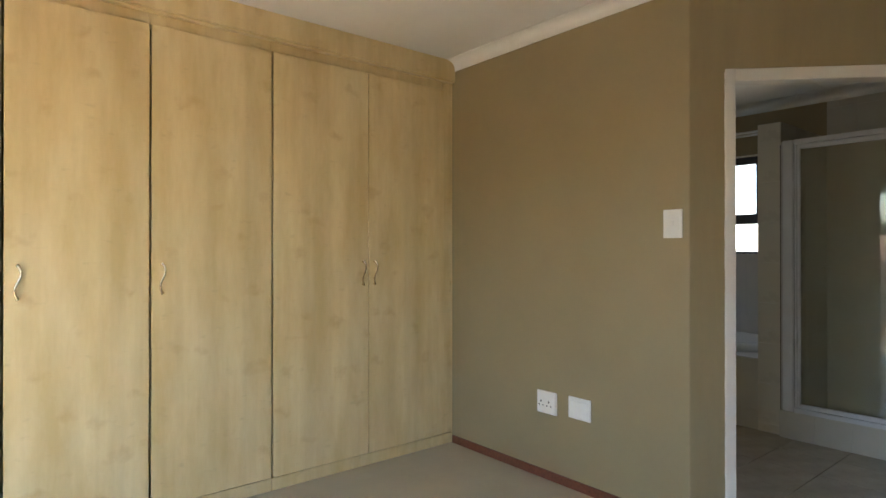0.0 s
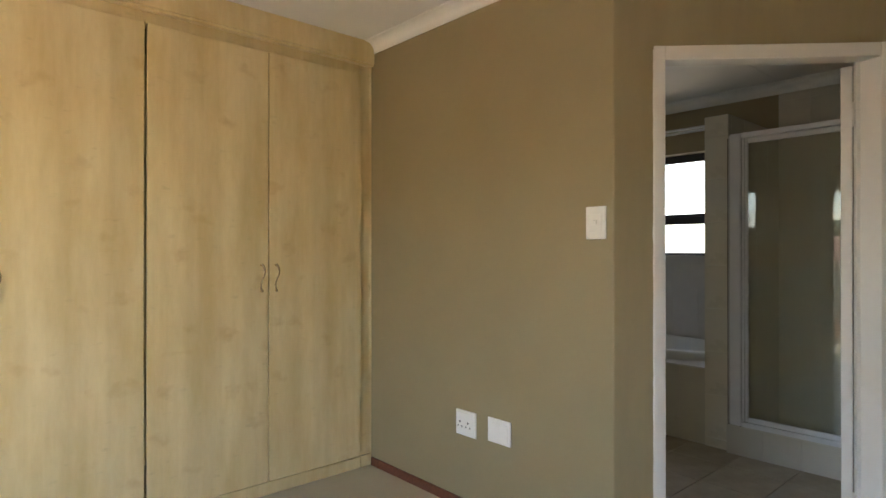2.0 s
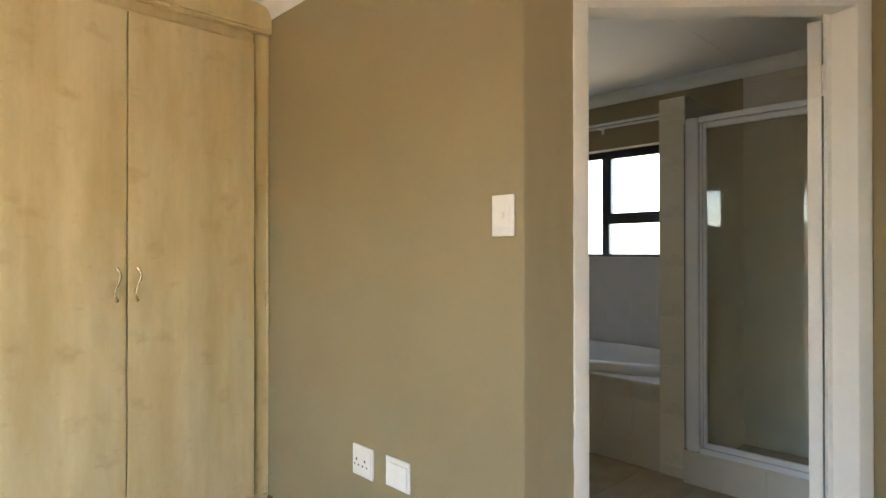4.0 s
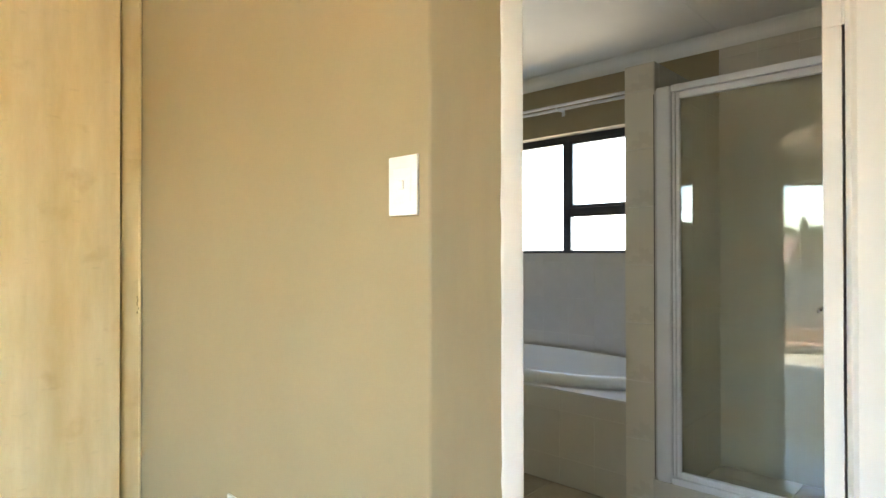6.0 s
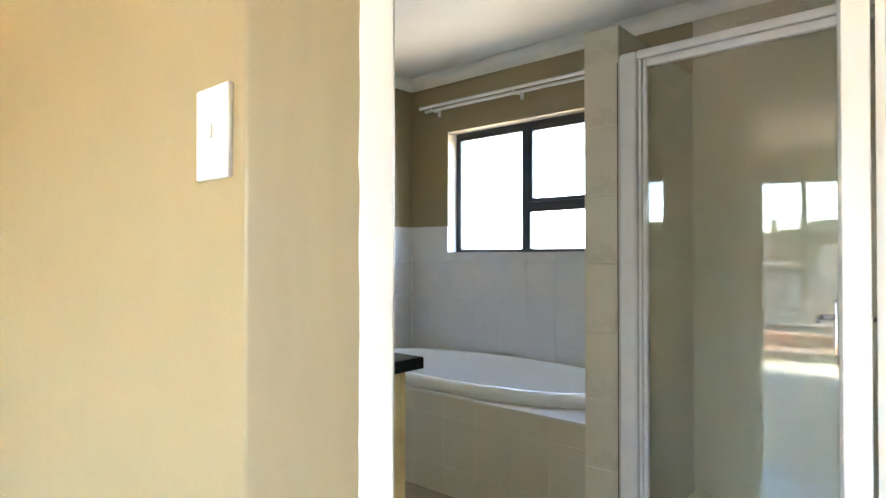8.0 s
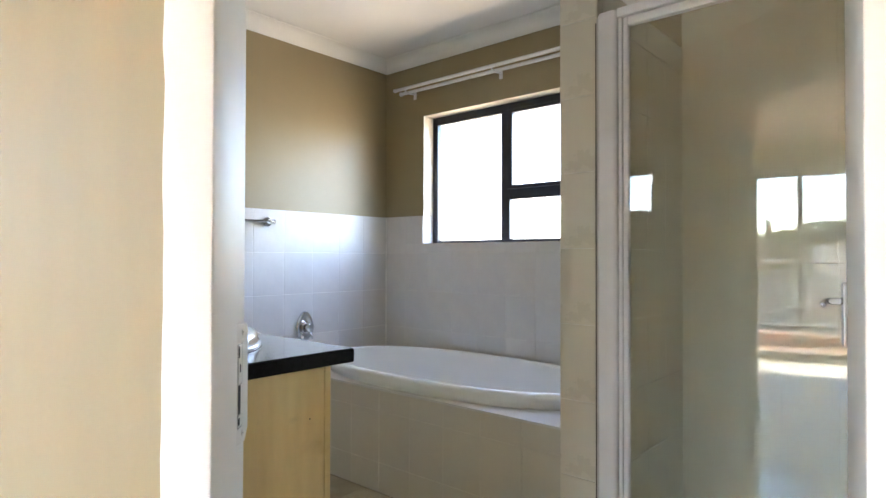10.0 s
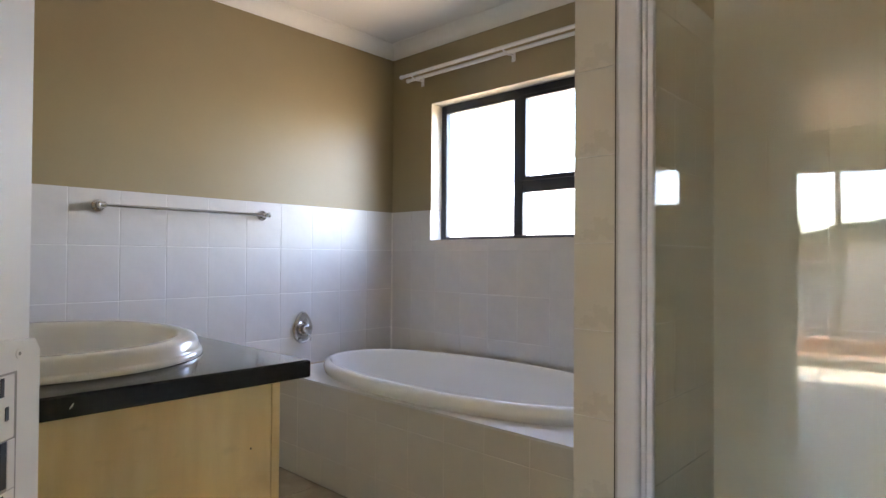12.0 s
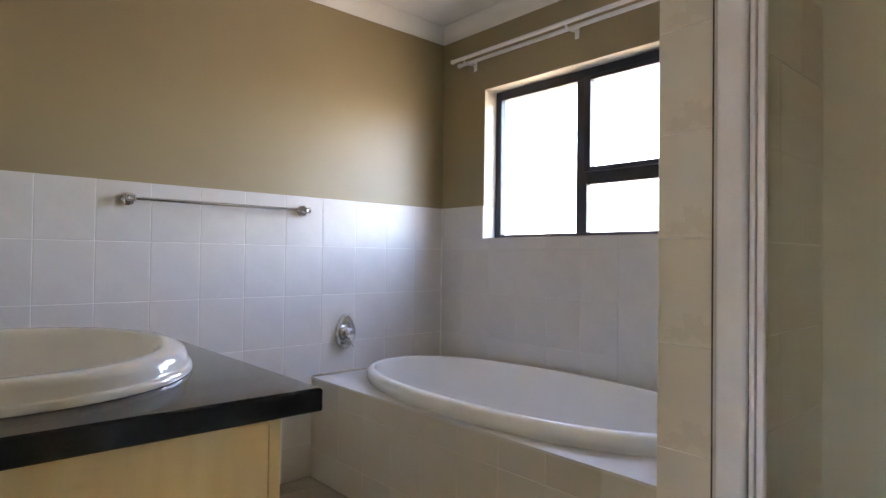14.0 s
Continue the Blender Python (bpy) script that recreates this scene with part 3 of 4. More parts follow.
LEAF_A = 7.5
LEAF = Matrix.Translation((2.803, 0.1445, 0)) @ Matrix.Rotation(radians(LEAF_A), 4, "Z")
leaf = thing("door_1", (2.803, 0.1445, 0.008), "white painted flush door standing wide open", "door", "", "structure")
part("leaf", box((0, 0, 0.008), (0.80, 0.04, 2.026), 0.0015, m=LEAF), M_FRAME, leaf)
for z in (0.22, 1.78):
    hg = box((-0.0025, -0.002, z), (-0.0003, 0.036, z + 0.1), 0.0005, m=LEAF)
    tube([LEAF @ Vector((-0.005, -0.005, z)), LEAF @ Vector((-0.005, -0.005, z + 0.1))], 0.006, hg, 10)
    part("hinge", hg, M_FRAME, leaf, "butt hinge painted white")
for sgn, y in ((1, 0.04), (-1, 0.0)):
    pl = box((0.722, min(y, y + sgn * 0.012), 0.952), (0.758, max(y, y + sgn * 0.012), 1.1), 0.004, m=LEAF)
    hp = part("handle_plate", pl, M_CHROME, leaf, "narrow chrome handle plate")
    lv = tube([LEAF @ Vector(p) for p in ((0.74, y + sgn * 0.006, 1.055), (0.74, y + sgn * 0.03, 1.055), (0.735, y + sgn * 0.042, 1.055), (0.72, y + sgn * 0.047, 1.055), (0.636, y + sgn * 0.047, 1.052), (0.632, y + sgn * 0.047, 1.052), (0.63, y + sgn * 0.047, 1.052))], [0.009, 0.008, 0.008, 0.0075, 0.006, 0.0045, 0.0015])
    part("lever", lv, M_CHROME, hp, "", True)


# ---- bathroom window ----
def window_bath():
    w = thing("window_1", (4.86, (WY0 + WY1) / 2, WZ0), "dark bronze aluminium window with three panes", "window", "", "structure")
    x0, x1 = 4.893, 4.933
    f = 0.056
    fs = 0.043
    part("frame_side", box((x0, WY0, WZ0), (x1, WY0 + f, WZ1), 0.002), M_BRONZE, w)
    part("frame_side", box((x0, WY1 - fs, WZ0), (x1, WY1, WZ1), 0.002), M_BRONZE, w)
    part("frame_head", box((x0, WY0 + f, WZ1 - f), (x1, WY1 - fs, WZ1), 0.002), M_BRONZE, w)
    part("frame_sill", box((x0, WY0 + f, WZ0), (x1, WY1 - fs, WZ0 + 0.024), 0.002), M_BRONZE, w)
    part("mullion", box((x0, 2.136, WZ0 + 0.024), (x1, 2.199, WZ1 - f), 0.002), M_BRONZE, w)
    part("transom", box((x0, WY0 + f, 1.508), (x1, 2.136, 1.572), 0.002), M_BRONZE, w)
    # opening sash in the upper light
    s = part("sash", box((x0 - 0.012, 2.11, 1.5725), (x1 - 0.01, 2.148, WZ1 - f + 0.012), 0.002), M_BRONZE, w, "bronze top-hung sash frame")
    for lo, hi in (((x0 - 0.012, WY0 + f - 0.01, 1.5725), (x1 - 0.01, WY0 + f + 0.025, WZ1 - f + 0.012)), ((x0 - 0.012, WY0 + f + 0.025, 1.5725), (x1 - 0.01, 2.11, 1.596)), ((x0 - 0.012, WY0 + f + 0.025, WZ1 - f - 0.012), (x1 - 0.01, 2.11, WZ1 - f + 0.012))):
        part("sash_bar", box(lo, hi, 0.002), M_BRONZE, s)
    for lo, hi in (((4.911, 2.197, 1.265), (4.915, WY1 - fs + 0.002, WZ1 - f + 0.002)), ((4.911, WY0 + f - 0.002, 1.265), (4.915, 2.138, 1.51)), ((4.903, WY0 + f + 0.023, 1.594), (4.907, 2.112, WZ1 - f - 0.01))):
        g = part("pane", box(lo, hi), M_GLASS, w)
        g.visible_shadow = False
    return w


window_bath()
bm = box((WIN_X + 0.007, WY1 - 0.003, 1.435), (4.8925, WY1 + 0.002, WZ1 - 0.0035))
box((WIN_X + 0.007, WY0, WZ1 - 0.003), (4.8925, WY1 + 0.002, WZ1 + 0.002), bm=bm)
box((WIN_X + 0.007, WY0, WZ0 - 0.002), (4.8925, WY1 - 0.004, WZ0 + 0.003), bm=bm)
structure("trim_window_reveal", bm, M_REVEAL, "cream painted window reveal", "reveal")
rod = thing("curtain_rail", (4.7, 2.2, 2.25), "white double curtain rod on brackets above the window", "curtain rail")
part("rod", tube([(4.695, 2.925, 2.279), (4.695, 1.40, 2.279)], 0.0105), M_ALU, rod, smooth=True)
part("rod", tube([(4.738, 2.91, 2.262), (4.738, 1.40, 2.262)], 0.0105), M_ALU, rod, smooth=True)
for y in (2.84, 2.13, 1.45):
    t = tube([(4.796, y, 2.262), (4.74, y, 2.252), (4.70, y, 2.262), (4.695, y, 2.272)], 0.0055)
    box((4.789, y - 0.012, 2.225), (4.796, y + 0.012, 2.285), 0.002, t)
    part("bracket", t, M_ALU, rod, smooth=True)
for p in ((4.695, 2.925, 2.279), (4.738, 2.91, 2.262)):
    part("finial", tube([p, (p[0], p[1] + 0.004, p[2]), (p[0], p[1] + 0.016, p[2])], [0.0105, 0.0145, 0.012]), M_ALU, rod, smooth=True)

# ---- bath ----
bath_surround = thing("bath_surround", (3.9, 2.2, 0), "cream tiled bath surround with a smooth white deck", "bath surround")
DECK = 0.509
bm = box((3.9016, 1.217, 0), (3.95, TILE_Y - 0.003, DECK - 0.012))
part("apron_core", bm, M_GROUT_C, bath_surround)
out = oval(0.42, 0.9, 2.3)
hole = [(x * 0.93 + 4.345, y * 0.955 + 2.13) for x, y in out]
t = bmesh.new()
rect = [(3.8985, 1.2165), (4.7885, 1.2165), (4.7885, TILE_Y - 0.0015), (3.8985, TILE_Y - 0.0015)]


def deck_outline(n=64):
    pts = []
    for i in range(n):
        w = 2 * math.pi * i / n
        c, s = math.cos(w), math.sin(w)
        k = min((rect[1][0] - 4.345 if c > 0 else 4.345 - rect[0][0]) / max(abs(c), 1e-6), (rect[2][1] - 2.13 if s > 0 else 2.13 - rect[0][1]) / max(abs(s), 1e-6))
        pts.append((4.345 + c * k, 2.13 + s * k))
    for cx, cy in rect:
        i = min(range(n), key=lambda j: (pts[j][0] - cx) ** 2 + (pts[j][1] - cy) ** 2)
        pts[i] = (cx, cy)
    return pts


edge = deck_outline()
loops = []
for z in (DECK - 0.01, DECK):
    loops.append(([t.verts.new((x, y, z)) for x, y in edge], [t.verts.new((x, y, z)) for x, y in hole]))
for i in range(64):
    j = (i + 1) % 64
    for o, h in loops:
        t.faces.new((o[i], o[j], h[j], h[i]))
    t.faces.new((loops[0][0][i], loops[0][0][j], loops[1][0][j], loops[1][0][i]))
    t.faces.new((loops[0][1][i], loops[0][1][j], loops[1][1][j], loops[1][1][i]))
part("deck", t, M_TILE, bath_surround, "smooth white bath deck")
tub = thing("bathtub", (4.345, 2.13, 0.1), "white acrylic oval drop-in bathtub, empty", "bathtub")
zt = DECK + 0.013
prof = [(0.985, 0.99, DECK + 0.0005), (0.99, 0.993, zt - 0.004), (1.002, 1.001, zt + 0.008), (1.004, 1.002, zt + 0.022), (0.999, 0.999, zt + 0.034), (0.988, 0.993, zt + 0.044), (0.97, 0.983, zt + 0.051), (0.95, 0.971, zt + 0.055), (0.934, 0.961, zt + 0.0555), (0.922, 0.954, zt + 0.052), (0.913, 0.949, zt + 0.044), (0.905, 0.947, zt + 0.03), (0.885, 0.933, zt), (0.85, 0.9, zt - 0.12), (0.8, 0.84, zt - 0.25), (0.72, 0.76, zt - 0.34), (0.55, 0.62, zt - 0.375), (0.3, 0.4, zt - 0.38)]
part("shell", rings(out, [(a, b, z, 4.345, 2.13) for a, b, z in prof]), M_ACRYLIC, tub, smooth=True)
part("waste", tube([(4.345, 2.75, zt - 0.379), (4.345, 2.75, zt - 0.372)], 0.028, sides=20), M_CHROME, tub, "chrome waste")

stain = random.Random(3)
M_MOULD = material("stained_sealant", (0.50, 0.42, 0.28), rough=0.6, vary=0.45, scale=18, bump=0.1, fine=90)
for nm, p0, p1 in (("sealant_bead", (4.787, 1.225), (4.787, TILE_Y - 0.004)), ("sealant_bead", (3.905, TILE_Y - 0.004), (4.785, TILE_Y - 0.004))):
    line = [(p0[0] + (p1[0] - p0[0]) * k / 48, p0[1] + (p1[1] - p0[1]) * k / 48, DECK + 0.002 + stain.uniform(0, 0.003)) for k in range(49)]
    part(nm, tube(line, [stain.uniform(0.003, 0.008) for k in range(49)], sides=6), M_MOULD, bath_surround, "yellowed, mouldy sealant bead", True)

# bath mixer on the tiled wall
mixer = thing("bath_mixer", (4.093, 3.1, 0.636), "chrome bath mixer on an oval wall plate", "bath tap")
egg = [(x * (1.0 - 0.28 * max(0.0, y / 0.09)), y) for x, y in oval(0.066, 0.092, 2.1, 40)]
t = rings(egg, [(1, 1, 0, 0, 0), (1, 1, 0.004, 0, 0), (0.95, 0.96, 0.010, 0, 0), (0.8, 0.82, 0.014, 0, 0), (0.6, 0.62, 0.013, 0, 0), (0.5, 0.5, 0.008, 0, 0)])
rotm = Matrix.Translation((4.093, 3.108, 0.729)) @ Matrix.Rotation(radians(90), 4, "X")
t.transform(rotm)
part("wall_plate", t, M_CHROME, mixer, smooth=True)
part("collar", tube([(4.093, 3.102, 0.722), (4.093, 3.088, 0.722), (4.093, 3.083, 0.722)], [0.037, 0.036, 0.031], sides=24), M_CHROME, mixer, smooth=True)
part("knob", tube([(4.093, 3.084, 0.722), (4.093, 3.078, 0.722), (4.093, 3.062, 0.722), (4.093, 3.05, 0.722), (4.093, 3.045, 0.722)], [0.018, 0.024, 0.027, 0.024, 0.012], sides=24), M_CHROME, mixer, smooth=True)
part("lever", tube([(4.095, 3.062, 0.7), (4.1, 3.05, 0.685), (4.104, 3.044, 0.668), (4.106, 3.043, 0.655)], [0.008, 0.008, 0.009, 0.007], flat=0.7), M_CHROME, mixer, smooth=True)
part("diverter", tube([(4.07, 3.096, 0.662), (4.07, 3.08, 0.662), (4.07, 3.074, 0.662)], [0.011, 0.010, 0.006], sides=14), M_CHROME, mixer, smooth=True)

# towel rail
rail = thing("towel_rail", (3.43, 3.1, 1.33), "chrome towel rail on the white tiles", "towel rail")
part("bar", tube([(3.02, 3.05, 1.358), (3.834, 3.05, 1.358)], 0.0075), M_CHROME, rail, smooth=True)
for x in (3.024, 3.826):
    t = tube([(x, 3.1075, 1.358), (x, 3.098, 1.358), (x, 3.094, 1.358), (x, 3.062, 1.358)], [0.028, 0.027, 0.016, 0.013], sides=20)
    tube([(x - 0.020, 3.05, 1.358), (x - 0.017, 3.05, 1.358), (x - 0.012, 3.05, 1.358), (x - 0.006, 3.05, 1.358), (x + 0.006, 3.05, 1.358), (x + 0.012, 3.05, 1.358), (x + 0.017, 3.05, 1.358), (x + 0.020, 3.05, 1.358)], [0.006, 0.012, 0.016, 0.013, 0.013, 0.016, 0.012, 0.006], t, 18)
    part("post", t, M_CHROME, rail, smooth=True)

# ---- vanity ----
CZ = 0.950
vanity = thing("vanity_cabinet", (2.45, 1.53, 0), "pale maple vanity cabinet under a black granite top", "vanity cabinet")
part("side_panel", box((2.165, 1.141, 0.0), (2.7215, 1.157, CZ - 0.033), 0.001), M_MAPLE2, vanity)
part("side_panel", box((2.165, 1.834, 0.0), (2.7215, 1.85, CZ - 0.033), 0.001), M_MAPLE2, vanity)
part("back_panel", box((2.165, 1.158, 0.05), (2.18, 1.833, CZ - 0.04), 0.001), M_MAPLE2, vanity)
part("bottom_panel", box((2.181, 1.158, 0.08), (2.7215, 1.833, 0.096), 0.001), M_MAPLE2, vanity)
part("plinth", box((2.65, 1.158, 0.0), (2.665, 1.833, 0.079), 0.001), M_MAPLE2, vanity)
for a, b, h in ((1.141, 1.526, 1.49), (1.53, 1.849, 1.566)):
    d = part("door", box((2.7225, a, 0.085), (2.739, b, CZ - 0.036), 0.001), M_MAPLE2, vanity)
    part("handle", tube([(2.7395, h, 0.66), (2.76, h, 0.665), (2.763, h, 0.72), (2.76, h, 0.775), (2.7395, h, 0.78)], 0.0045), M_NICKEL, d, smooth=True)
counter = thing("countertop", (2.48, 1.53, CZ - 0.032), "polished black granite vanity top with eased edges", "countertop")
bx, by = 2.463, 1.503
bas = oval(0.262, 0.30, 2.15)
bh = [(x * 0.9 + bx, y * 0.9 + by) for x, y in bas]
t = bmesh.new()
rect = [(2.163, 1.123), (2.79, 1.123), (2.79, 1.87), (2.163, 1.87)]


def ring_edge(n=64, inset=0.0):
    pts = []
    for i in range(n):
        w = 2 * math.pi * i / n
        c, s = math.cos(w), math.sin(w)
        k = min((rect[1][0] - bx if c > 0 else bx - rect[0][0]) / max(abs(c), 1e-6), (rect[2][1] - by if s > 0 else by - rect[0][1]) / max(abs(s), 1e-6))
        pts.append([bx + c * k, by + s * k])
    for cx, cy in rect:
        i = min(range(n), key=lambda j: (pts[j][0] - cx) ** 2 + (pts[j][1] - cy) ** 2)
        pts[i] = [cx, cy]
    return [(min(max(x, rect[0][0] + inset), rect[1][0] - inset), min(max(y, rect[0][1] + inset), rect[2][1] - inset)) for x, y in pts]


rows = [(bh, CZ - 0.032), (ring_edge(inset=0.002), CZ - 0.032), (ring_edge(), CZ - 0.03), (ring_edge(), CZ - 0.003), (ring_edge(inset=0.003), CZ), (bh, CZ)]
vv = [[t.verts.new((x, y, z)) for x, y in pts] for pts, z in rows]
for a, b in zip(vv, vv[1:] + vv[:1]):
    for i in range(64):
        t.faces.new((a[i], a[(i + 1) % 64], b[(i + 1) % 64], b[i]))
part("slab", t, M_GRANITE, counter)
part("edge_chip", tube([(2.406, 1.1228, CZ - 0.019), (2.409, 1.1228, CZ - 0.016), (2.411, 1.1228, CZ - 0.012)], [0.0006, 0.0012, 0.0006], sides=6), M_PLASTIC, counter, "tiny pale chip in the edge")
part("nail_hole", tube([(2.683, 1.1415, 0.809), (2.683, 1.1403, 0.809)], 0.0016, sides=8), M_DARK, vanity, "small dark nail hole")
basin = thing("basin", (bx, by, CZ), "white oval ceramic drop-in basin", "basin")
zb = CZ + 0.001
prof = [(1.0, 1.0, zb), (1.0, 1.0, zb + 0.004), (0.992, 0.993, zb + 0.009), (0.978, 0.98, zb + 0.011), (0.972, 0.975, zb + 0.015), (0.965, 0.969, zb + 0.025), (0.952, 0.957, zb + 0.031), (0.932, 0.94, zb + 0.0345), (0.90, 0.912, zb + 0.036), (0.845, 0.862, zb + 0.036), (0.815, 0.835, zb + 0.033), (0.79, 0.812, zb + 0.024), (0.765, 0.79, zb + 0.005), (0.7, 0.72, zb - 0.06), (0.55, 0.58, zb - 0.11), (0.3, 0.3, zb - 0.13), (0.08, 0.08, zb - 0.135)]
part("bowl", rings(bas, [(a, b, z, bx, by) for a, b, z in prof]), M_CERAMIC, basin, smooth=True)
part("waste", tube([(bx, by, zb - 0.134), (bx, by, zb - 0.128)], 0.022, sides=18), M_CHROME, basin, "chrome waste")
tap = thing("basin_tap", (2.235, by, zb + 0.035), "chrome basin mixer tap with a short spout", "tap")
part("body", tube([(2.235, by, zb + 0.036), (2.235, by, zb + 0.045), (2.236, by, zb + 0.05), (2.238, by, zb + 0.13)], [0.028, 0.027, 0.022, 0.02], sides=18), M_CHROME, tap, smooth=True)
part("spout", tube([(2.24, by, zb + 0.088), (2.31, by, zb + 0.1), (2.38, by, zb + 0.106), (2.418, by, zb + 0.107), (2.428, by, zb + 0.106), (2.433, by, zb + 0.105)], [0.018, 0.0165, 0.0155, 0.015, 0.0125, 0.006], sides=18, flat=0.72), M_CHROME, tap, smooth=True)
part("aerator", tube([(2.416, by, zb + 0.1), (2.418, by, zb + 0.088), (2.419, by, zb + 0.084)], [0.011, 0.0115, 0.0095], sides=16), M_CHROME, tap, smooth=True)
part("lever", tube([(2.238, by, zb + 0.13), (2.24, by, zb + 0.148), (2.26, by, zb + 0.158), (2.33, by, zb + 0.175)], [0.02, 0.018, 0.01, 0.007]), M_CHROME, tap, smooth=True)
mir = thing("wall_mirror", (WB, 2.0, 1.44), "frameless wall mirror above the vanity", "mirror")
part("glass", box((WB + 0.0005, 1.185, 1.445), (WB + 0.006, 2.35, 2.15), 0.001), M_MIRROR, mir)

# ---- shower ----
SHX = 3.845
HOB = 0.187
hob = thing("shower_hob", (3.86, 0.58, 0), "cream tiled shower kerb under the door", "shower kerb")
part("core", box((3.8525, RIGHT_Y + 0.002, 0), (3.97, 1.066, HOB - 0.0035)), M_GROUT_C, hob)
enc = thing("shower_enclosure", (SHX, 0.57, HOB), "white framed shower door with a clear glass panel", "shower door")
SY0, SY1, SZ1 = 0.14, 1.062, 2.02
t = box((SHX - 0.012, 0.971, HOB), (SHX + 0.036, 1.042, SZ1), 0.013, segments=4)
part("wall_post", t, M_ALU, enc, smooth=True)
part("filler_post", box((SHX + 0.02, 1.042, HOB), (SHX + 0.036, SY1 - 0.002, SZ1 - 0.005), 0.002), M_POST, enc, "dull grey filler strip against the tiles")
part("sealant_line", box((SHX + 0.024, SY1 - 0.002, HOB), (SHX + 0.04, SY1 + 0.004, SZ1 - 0.02), 0.001), M_SEAL, enc, "dark mouldy sealant line")
for z in (0.52, 0.87, 1.19, 1.52, 1.83):
    part("screw", tube([(SHX + 0.0205, 1.046, z), (SHX + 0.0185, 1.046, z)], 0.0028, sides=8), M_STEEL, enc)
part("wall_post", box((SHX - 0.008, SY0 - 0.035, HOB), (SHX + 0.035, SY0, SZ1), 0.004, segments=2), M_ALU, enc, smooth=True)
part("head_rail", box((SHX - 0.008, SY0, SZ1 - 0.032), (SHX + 0.033, 0.971, SZ1), 0.004, segments=2), M_ALU, enc, smooth=True)
part("sill_rail", box((SHX - 0.008, SY0, HOB), (SHX + 0.033, 0.971, HOB + 0.03), 0.004, segments=2), M_ALU, enc, smooth=True)
part("mortar_strip", box((SHX - 0.004, SY0, HOB - 0.009), (SHX + 0.005, 1.05, HOB - 0.0005), 0.002), M_GROUT_C, enc, "rough mortar line under the sill")
GT = Matrix.Translation((SHX + 0.013, 0.94, 0)) @ Matrix.Rotation(radians(5.1), 4, "Z") @ Matrix.Translation((-SHX - 0.013, -0.94, 0))
dr = part("glass_panel", box((SHX + 0.01, SY0 + 0.01, HOB + 0.04), (SHX + 0.016, 0.9345, SZ1 - 0.045), 0.0, m=GT), M_SHGLASS, enc, "clear shower glass")
dr.visible_shadow = False
for nm, lo, hi in (("door_stile", (SHX, 0.934, HOB + 0.034), (SHX + 0.026, 0.9505, SZ1 - 0.036)), ("door_stile", (SHX, SY0 + 0.004, HOB + 0.034), (SHX + 0.026, SY0 + 0.03, SZ1 - 0.036)),
                   ("door_rail", (SHX, SY0 + 0.03, SZ1 - 0.066), (SHX + 0.026, 0.934, SZ1 - 0.036)), ("door_rail", (SHX, SY0 + 0.03, HOB + 0.034), (SHX + 0.026, 0.934, HOB + 0.06))):
    part(nm, box(lo, hi, 0.003, segments=2), M_ALU, enc, smooth=True)
part("pivot_strip", box((SHX - 0.004, 0.9535, HOB + 0.032), (SHX + 0.024, 0.9665, SZ1 - 0.034), 0.003, segments=2), M_ALU, enc, smooth=True)
# dark strips added to stop light in both slits and give the grooves' shade
part("groove_shade", box((SHX + 0.012, 0.9505, HOB + 0.034), (SHX + 0.018, 0.9535, SZ1 - 0.036)), M_DARK, enc, "dark strip added in the slit as groove shade")
part("groove_shade", box((SHX + 0.008, 0.9665, HOB + 0.034), (SHX + 0.018, 0.971, SZ1 - 0.036)), M_DARK, enc, "dark strip added in the slit as groove shade")
part("pull_knob", tube([Vector((SHX, SY0 + 0.017, 1.05)), Vector((SHX - 0.02, SY0 + 0.017, 1.05)), Vector((SHX - 0.03, SY0 + 0.017, 1.05))], [0.008, 0.012, 0.014], sides=14), M_CHROME, enc, smooth=True)

# ---- bedroom sliding door, balcony and what lies outside ----
sd = thing("sliding_door", (BACK_X - 0.08, 1.0, 0), "dark aluminium glazed sliding door to the balcony", "sliding door", "", "structure")
x0, x1 = -1.82, -1.74
part("frame_side", box((x0, SD0, 0), (x1, SD0 + 0.05, SDH), 0.003), M_RAIL, sd)
part("frame_side", box((x0, SD1 - 0.05, 0), (x1, SD1, SDH), 0.003), M_RAIL, sd)
part("frame_head", box((x0, SD0 + 0.05, SDH - 0.05), (x1, SD1 - 0.05, SDH), 0.003), M_RAIL, sd)
part("frame_sill", box((x0, SD0 + 0.05, 0), (x1, SD1 - 0.05, 0.035), 0.003), M_RAIL, sd)
for a, b, xx in ((SD0 + 0.05, 0.375, -1.80), (0.325, SD1 - 0.05, -1.765)):
    pn = part("panel", box((xx - 0.012, a, 0.036), (xx + 0.012, a + 0.05, SDH - 0.051), 0.002), M_RAIL, sd, "sliding glazed panel")
    part("stile", box((xx - 0.012, b - 0.05, 0.036), (xx + 0.012, b, SDH - 0.051), 0.002), M_RAIL, pn)
    part("rail", box((xx - 0.012, a + 0.05, 0.036), (xx + 0.012, b - 0.05, 0.1), 0.002), M_RAIL, pn)
    part("rail", box((xx - 0.012, a + 0.05, SDH - 0.1), (xx + 0.012, b - 0.05, SDH - 0.051), 0.002), M_RAIL, pn)
    g = part("pane", box((xx - 0.003, a + 0.045, 0.095), (xx + 0.003, b - 0.045, SDH - 0.095)), M_GLASS, pn)
    g.visible_shadow = False
structure("balcony_slab", box((-3.4, -2.75, -0.25), (-1.851, 3.3, -0.03), 0.01), M_TERRA, "terracotta tiled balcony slab", "balcony")
br = thing("balcony_railing", (-3.3, 0.3, -0.03), "grey steel balcony railing with horizontal bars", "railing")
